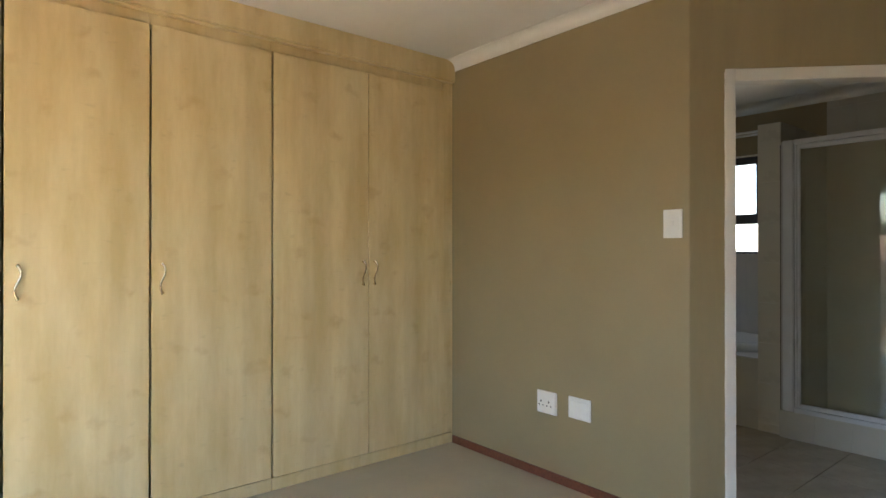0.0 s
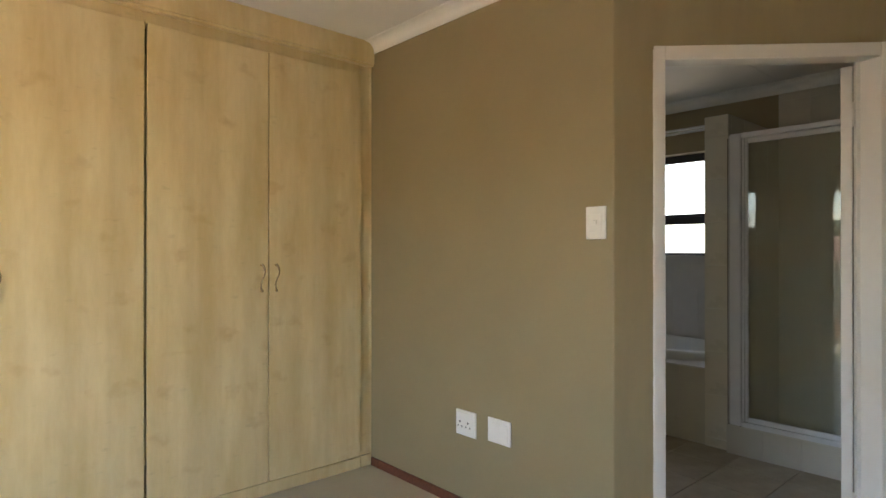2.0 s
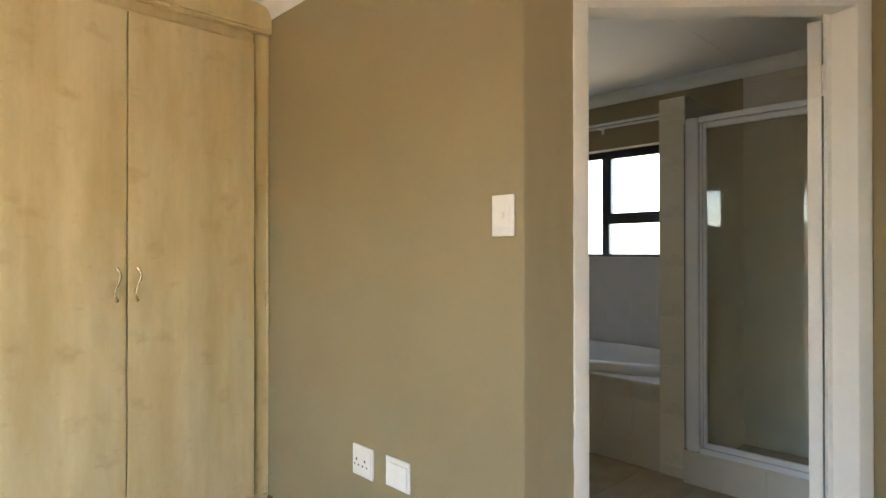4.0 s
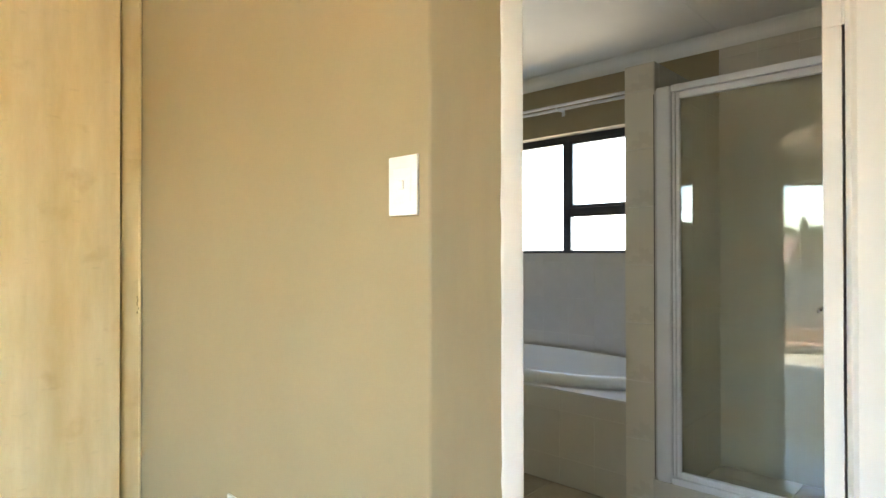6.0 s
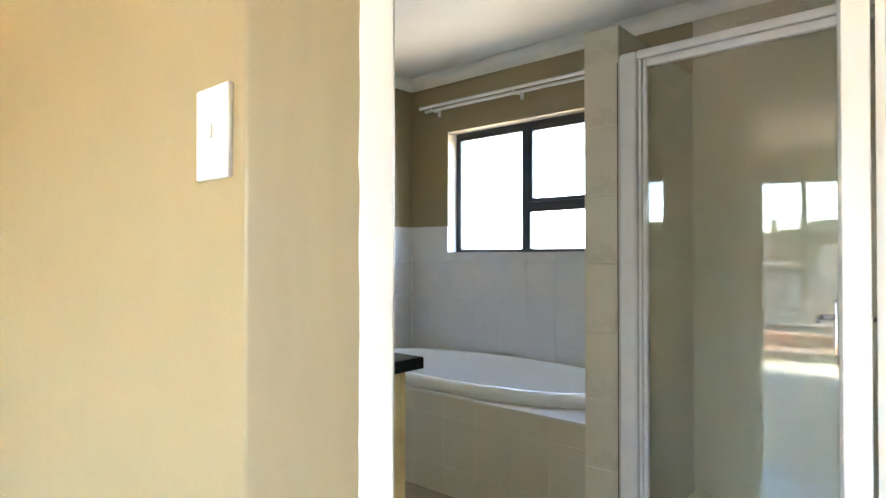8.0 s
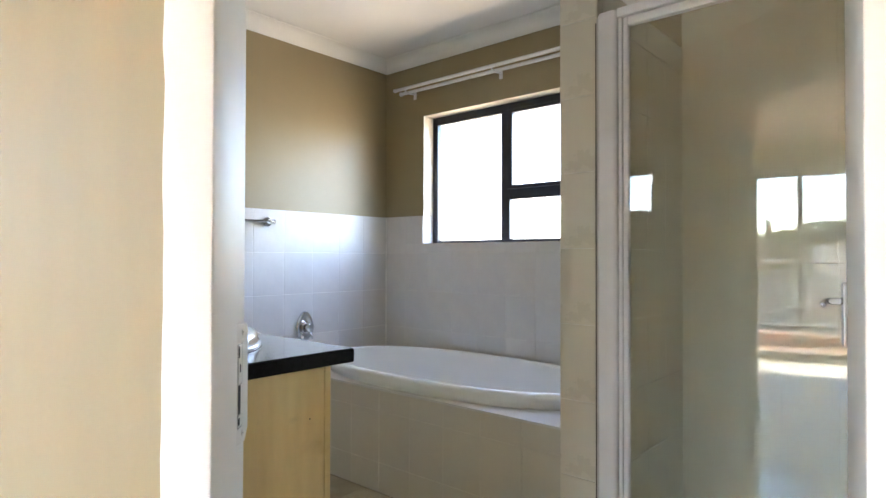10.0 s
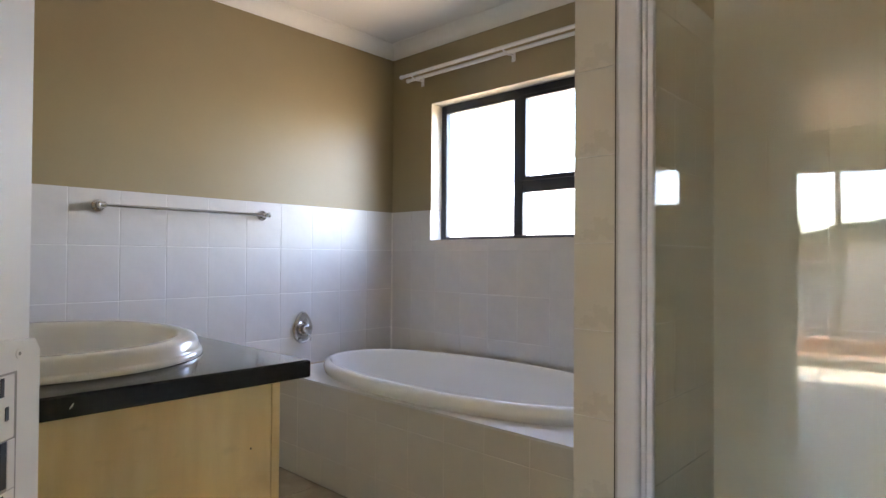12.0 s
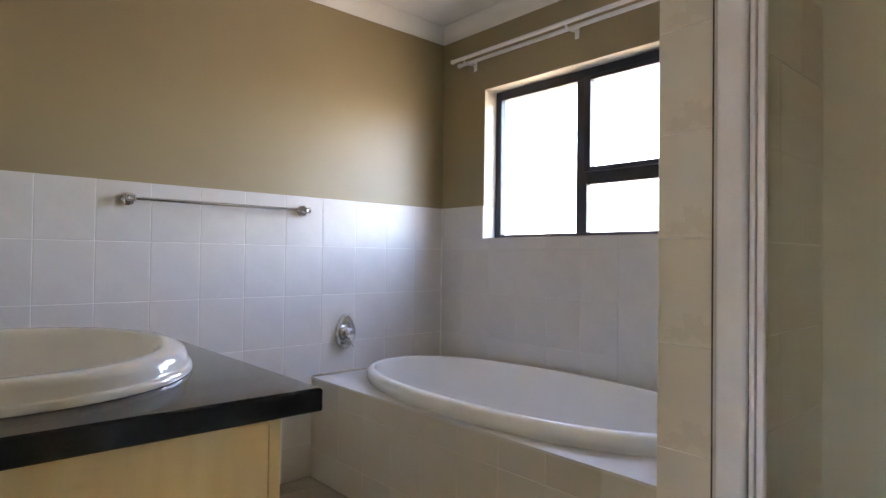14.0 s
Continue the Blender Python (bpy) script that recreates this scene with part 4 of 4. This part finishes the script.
for y in (-2.65, -1.3, 0.08, 1.5, 2.9):
    part("post", box((-3.33, y - 0.03, -0.03), (-3.27, y + 0.03, 1.08), 0.004), M_RAIL, br)
part("top_rail", tube([(-3.3, -2.7, 1.1), (-3.3, 3.2, 1.1)], 0.026), M_RAIL, br, smooth=True)
for z in (0.26, 0.4, 0.54, 0.68, 0.82, 0.96):
    part("bar", tube([(-3.3, -2.7, z), (-3.3, 3.2, z)], 0.009), M_RAIL, br, smooth=True)
structure("balcony_kerb", box((-3.4, -2.75, -0.03), (-3.2, 3.3, 0.14), 0.01), M_TERRA, "low terracotta balcony upstand", "kerb")

GZ = -3.0
t = bmesh.new()
vs = [t.verts.new(p) for p in ((-600, -600, GZ), (600, -600, GZ), (600, 600, GZ), (-600, 600, GZ))]
t.faces.new(vs)
structure("ground", t, M_GROUND, "dry suburban ground reaching the horizon", "ground")


def house(x, y, w, d, h, roof, label, mat, ridge_x=False):
    ob = thing("house", (x, y, GZ), label, "house")
    part("wall", box((x - d / 2, y - w / 2, GZ), (x + d / 2, y + w / 2, GZ + h), 0.02), M_PLASTER, ob)
    t = bmesh.new()
    o, z = 0.5, GZ + h
    a = [t.verts.new(p) for p in ((x - d / 2 - o, y - w / 2 - o, z), (x + d / 2 + o, y - w / 2 - o, z), (x + d / 2 + o, y + w / 2 + o, z), (x - d / 2 - o, y + w / 2 + o, z))]
    if ridge_x:
        r = [t.verts.new(p) for p in ((x - d / 2 - o, y, z + roof), (x + d / 2 + o, y, z + roof))]
        faces = ((a[0], a[1], r[1], r[0]), (a[2], a[3], r[0], r[1]), (a[1], a[2], r[1]), (a[3], a[0], r[0]))
    else:
        r = [t.verts.new(p) for p in ((x, y - w / 2 - o, z + roof), (x, y + w / 2 + o, z + roof))]
        faces = ((a[1], a[2], r[1], r[0]), (a[3], a[0], r[0], r[1]), (a[0], a[1], r[0]), (a[2], a[3], r[1]))
    for f in faces:
        t.faces.new(f)
    t.faces.new(a)
    part("roof", t, mat, ob)
    for k in (-1, 1):
        yy = y + k * w * 0.25
        wn_ = part("window", box((x + d / 2, yy - 0.7, GZ + 1.0), (x + d / 2 + 0.03, yy + 0.7, GZ + 2.1), 0.01), M_BRONZE, ob)
        part("sill", box((x + d / 2, yy - 0.75, GZ + 0.92), (x + d / 2 + 0.1, yy + 0.75, GZ + 1.0), 0.01), M_PLASTER, wn_)
    return ob


low = house(-10, 0.3, 12, 7.6, 1.9, 1.85, "low house with a wide dark roof and grey flashings", M_ROOF_D)
RS = 1.85 / 4.3


def flashing(x0_, y0_, x1_, y1_, wide):
    """A grey metal strip lying on the roof's near slope."""
    pts_ = [Vector((x, y, GZ + 1.9 + 1.85 - (x + 10) * RS + 0.03)) for x, y in ((x0_, y0_), (x1_, y1_))]
    t = tube([pts_[0], pts_[1]], wide, sides=6, flat=0.3)
    part("flashing", t, M_RAIL, low, "grey metal roof flashing")


flashing(-7.75, -6.0, -7.75, 6.6, 0.06)
flashing(-9.0, 0.95, -9.85, -0.6, 0.04)
flashing(-8.4, 0.45, -8.75, 0.05, 0.04)
flashing(-8.9, -1.3, -9.8, -2.6, 0.04)
house(-24, -5.6, 10, 8, 4.9, 2.6, "house with a dark grey gabled roof", M_ROOF_D, True)
house(-34, 3.1, 6, 7, 3.8, 1.3, "pale house with a brown pitched roof", M_ROOF)


def tree(x, y, h, spread, tall, label):
    ob = thing("tree", (x, y, GZ), label, "tree", "garden trees beyond the balcony")
    rnd = random.Random(int(x * 7 + y * 13 + 1000))
    t = tube([(x, y, GZ), (x + 0.1, y, GZ + h * 0.3), (x - 0.1, y + 0.1, GZ + h * 0.6), (x, y, GZ + h * 0.85)], [0.22, 0.17, 0.11, 0.04], sides=8)
    for k in range(6):
        w = rnd.uniform(0, 6.28)
        z = GZ + h * rnd.uniform(0.3, 0.65)
        tube([(x, y, z), (x + math.cos(w) * spread * 0.5, y + math.sin(w) * spread * 0.5, z + h * 0.15)], [0.09, 0.03], t, 6)
    part("trunk", t, M_BARK, ob)
    verts, faces = [], []
    for k in range(4500):
        v = rnd.random()
        zz = GZ + h * (0.25 + 0.75 * v)
        lim = spread * (1.05 - v) if tall else spread * math.sqrt(max(0.05, 1 - (2 * v - 0.9) ** 2 / 1.3))
        w = rnd.uniform(0, 6.28)
        r = lim * math.sqrt(rnd.random()) * rnd.uniform(0.75, 1.15)
        c = Vector((x + math.cos(w) * r, y + math.sin(w) * r, zz))
        s = rnd.uniform(0.07, 0.15) * (h / 7)
        e1 = Vector((rnd.gauss(0, 1), rnd.gauss(0, 1), rnd.gauss(0, 1))).normalized()
        e2 = e1.orthogonal().normalized()
        i = len(verts)
        verts += [c + e1 * s, c + e2 * s * 0.6, c - e1 * s, c - e2 * s * 0.6]
        faces.append((i, i + 1, i + 2, i + 3))
    me = bpy.data.meshes.new("crown")
    me.from_pydata([tuple(v) for v in verts], [], faces)
    me.materials.append(M_LEAF)
    cr = new("crown", me)
    cr.parent = ob
    cr.matrix_parent_inverse = Matrix.Translation(-Vector((x, y, GZ)))
    return ob


for x, y, h, s, tall in ((-40, 3.0, 6.0, 2.2, False), (-30, 0.5, 5.6, 1.7, False), (-44, 1.75, 6.9, 0.95, True), (-46, 4.4, 6.6, 2.8, False), (-45, -1.5, 6.8, 3.0, False), (-36, -9.0, 7.5, 3.0, False), (-28, 12.5, 6.5, 2.6, False), (-50, 16, 7.5, 3.5, False), (-50, -4, 7.2, 3.5, False)):
    tree(x, y, h, s, tall, "dark slender conifer in a garden" if tall else "leafy green garden tree with an uneven crown")

# ---- tiles, piece by piece ----
TW, TH = 0.2078, 0.2525
TOP = 1.434
vs = [v for v in (TOP - 6 * TH, TOP - 5 * TH, TOP - 4 * TH, TOP - 3 * TH, TOP - 2 * TH, TOP - TH, TOP)]
vs[0] = 0.0
grout = thing("tile_panel_long", (3.4, TILE_Y, 0), "white glazed wall tiles in pale grout", "wall tiles", "", "structure")
part("grout_bed", box((WB + 0.001, TILE_Y - 0.0008, 0.0), (WIN_X + 0.005, TILE_Y + 0.0055, TOP - 0.002)), M_GROUT, grout)
us = joints(0.0, WIN_X - 2.165, TW, 3.949 - 2.165)
tiles(grout, (2.165, TILE_Y + 0.005, 0), (1, 0, 0), (0, 0, 1), us, vs, M_TILE)
g2 = thing("tile_panel_window", (WIN_X, 2.2, 0), "white glazed wall tiles under the window", "wall tiles", "", "structure")
bm = box((WIN_X - 0.0008, 1.217, 0), (WIN_X + 0.0055, TILE_Y, WZ0 - 0.002))
box((WIN_X - 0.0008, WY1, WZ0 - 0.002), (WIN_X + 0.0055, TILE_Y, TOP - 0.002), bm=bm)
part("grout_bed", bm, M_GROUT_W, g2)


part("corner_joint", tube([(WIN_X - 0.003, TILE_Y - 0.003, DECK + 0.006), (WIN_X - 0.003, TILE_Y - 0.003, 1.0), (WIN_X - 0.003, TILE_Y - 0.003, TOP - 0.001)], [0.0075, 0.006, 0.0065], sides=8), M_GROUT, g2, "thick pale grout in the corner", True)


def around_window(u0, u1, v0, v1):
    y1, y0 = TILE_Y - u0, TILE_Y - u1
    if v1 <= WZ0 + 0.001 or y0 >= WY1 - 0.001:
        return [(u0, u1, v0, v1)]
    out_ = []
    if v0 < WZ0:
        out_.append((u0, u1, v0, WZ0))
    if y1 > WY1:
        out_.append((u0, TILE_Y - WY1, max(v0, WZ0), v1))
    return out_


tiles(g2, (WIN_X + 0.005, TILE_Y, 0), (0, -1, 0), (0, 0, 1), joints(0, TILE_Y - 1.222, TW, 0.19), vs, M_TILE, skip=around_window)
tiles(g2, (WIN_X - 0.001, WY1 + 0.0005, WZ0), (1, 0, 0), (0, 0, 1), [0, 0.102], [0, TOP - WZ0], M_TILE, depth=0.004)
tiles(bath_surround, (3.907, TILE_Y - 0.001, 0), (0, -1, 0), (0, 0, 1), joints(0, TILE_Y - 1.222, TW, TILE_Y - 1.4), [0.0, 0.146, 0.146 + TH, DECK - 0.013 + 0.004], M_TILE_B, gap=0.0022)
# partition end and sides
PZ = [0.0, 0.06, 0.342, 0.624, 0.906, 1.188, 1.47, 1.752, 2.034, PIL]
tiles(wall_partition, (3.897, 1.222, 0), (0, -1, 0), (0, 0, 1), [0, 0.154], PZ, M_TILE_P)
tiles(wall_partition, (WIN_X, 1.215, 0), (-1, 0, 0), (0, 0, 1), joints(0, WIN_X - 3.893, TW, 0.05), PZ, M_TILE_B)
tiles(wall_partition, (3.893, 1.075, 0), (1, 0, 0), (0, 0, 1), joints(0, WIN_X - 3.893, TW, 0.05), PZ, M_TILE_B)
tiles(wall_partition, (3.893, 1.069, PIL - 0.006), (1, 0, 0), (0, 1, 0), [0, 0.3, 0.6, WIN_X - 3.893], [0, 0.152], M_TILE_B)
# shower walls
sh_z = [0.0] + [0.12 + k * TH for k in range(10)] + [2.45]
g3 = thing("tile_panel_shower_back", (WIN_X, 0.6, 0), "cream glazed tiles up the shower wall", "wall tiles", "", "structure")
part("grout_bed", box((WIN_X - 0.0008, RIGHT_Y, 0), (WIN_X + 0.0055, 1.068, 2.448)), M_GROUT_S, g3)
tiles(g3, (WIN_X + 0.005, 1.068, 0), (0, -1, 0), (0, 0, 1), joints(0, 1.068 - RIGHT_Y, TW, 0.0), sh_z, M_TILE_B)
g4 = thing("tile_panel_shower_side", (4.3, RIGHT_Y, 0), "cream glazed tiles up the shower side wall", "wall tiles", "", "structure")
part("grout_bed", box((3.84, RIGHT_Y - 0.0055, 0), (WIN_X, RIGHT_Y + 0.0008, 2.448)), M_GROUT_S, g4)
tiles(g4, (WIN_X, RIGHT_Y - 0.005, 0), (-1, 0, 0), (0, 0, 1), joints(0, WIN_X - 3.84, TW, 0.0), sh_z, M_TILE_B)
# kerb: front and top
tiles(hob, (3.857, 1.066, 0), (0, -1, 0), (0, 0, 1), joints(0, 1.066 - RIGHT_Y, 0.2115, 1.066 - 0.638), [0, HOB - 0.001], M_TILE_B)
tiles(hob, (3.85, RIGHT_Y, HOB - 0.008), (1, 0, 0), (0, 1, 0), [0, 0.127], joints(0, 1.066 - RIGHT_Y, 0.2115, 0.638 - RIGHT_Y), M_TILE_B)


# floor tiles, clipped to the room by leaving out those under walls
def in_bath(u0, u1, v0, v1):
    x0_, x1_, y0_, y1_ = 2.17 + u0, 2.17 + u1, 0.11 + v0, 0.11 + v1
    if x0_ > 3.9 and y1_ > 1.1:
        return []
    if x1_ > 3.9 and y0_ > 1.1:
        return [(u0, 3.898 - 2.17, v0, v1)]
    if x0_ + y0_ < 2.86:
        return []
    return [(u0, u1, v0, v1)]


tiles(floor_bath, (2.17, 0.11, -0.007), (1, 0, 0), (0, 1, 0), joints(0, WIN_X - 2.17, 0.335, 0.1), joints(0, TILE_Y - 0.11, 0.335, 0.2), M_FTILE, gap=0.005, depth=0.0068, skip=in_bath)
t = prism([diag(0.93, 0.032), diag(1.99, 0.032), (3.2, 0.11), (2.17, 1.15)], -0.0068, -0.0015)
structure("door_threshold", t, M_FTILE, "beige tile run at the bathroom doorway", "threshold")
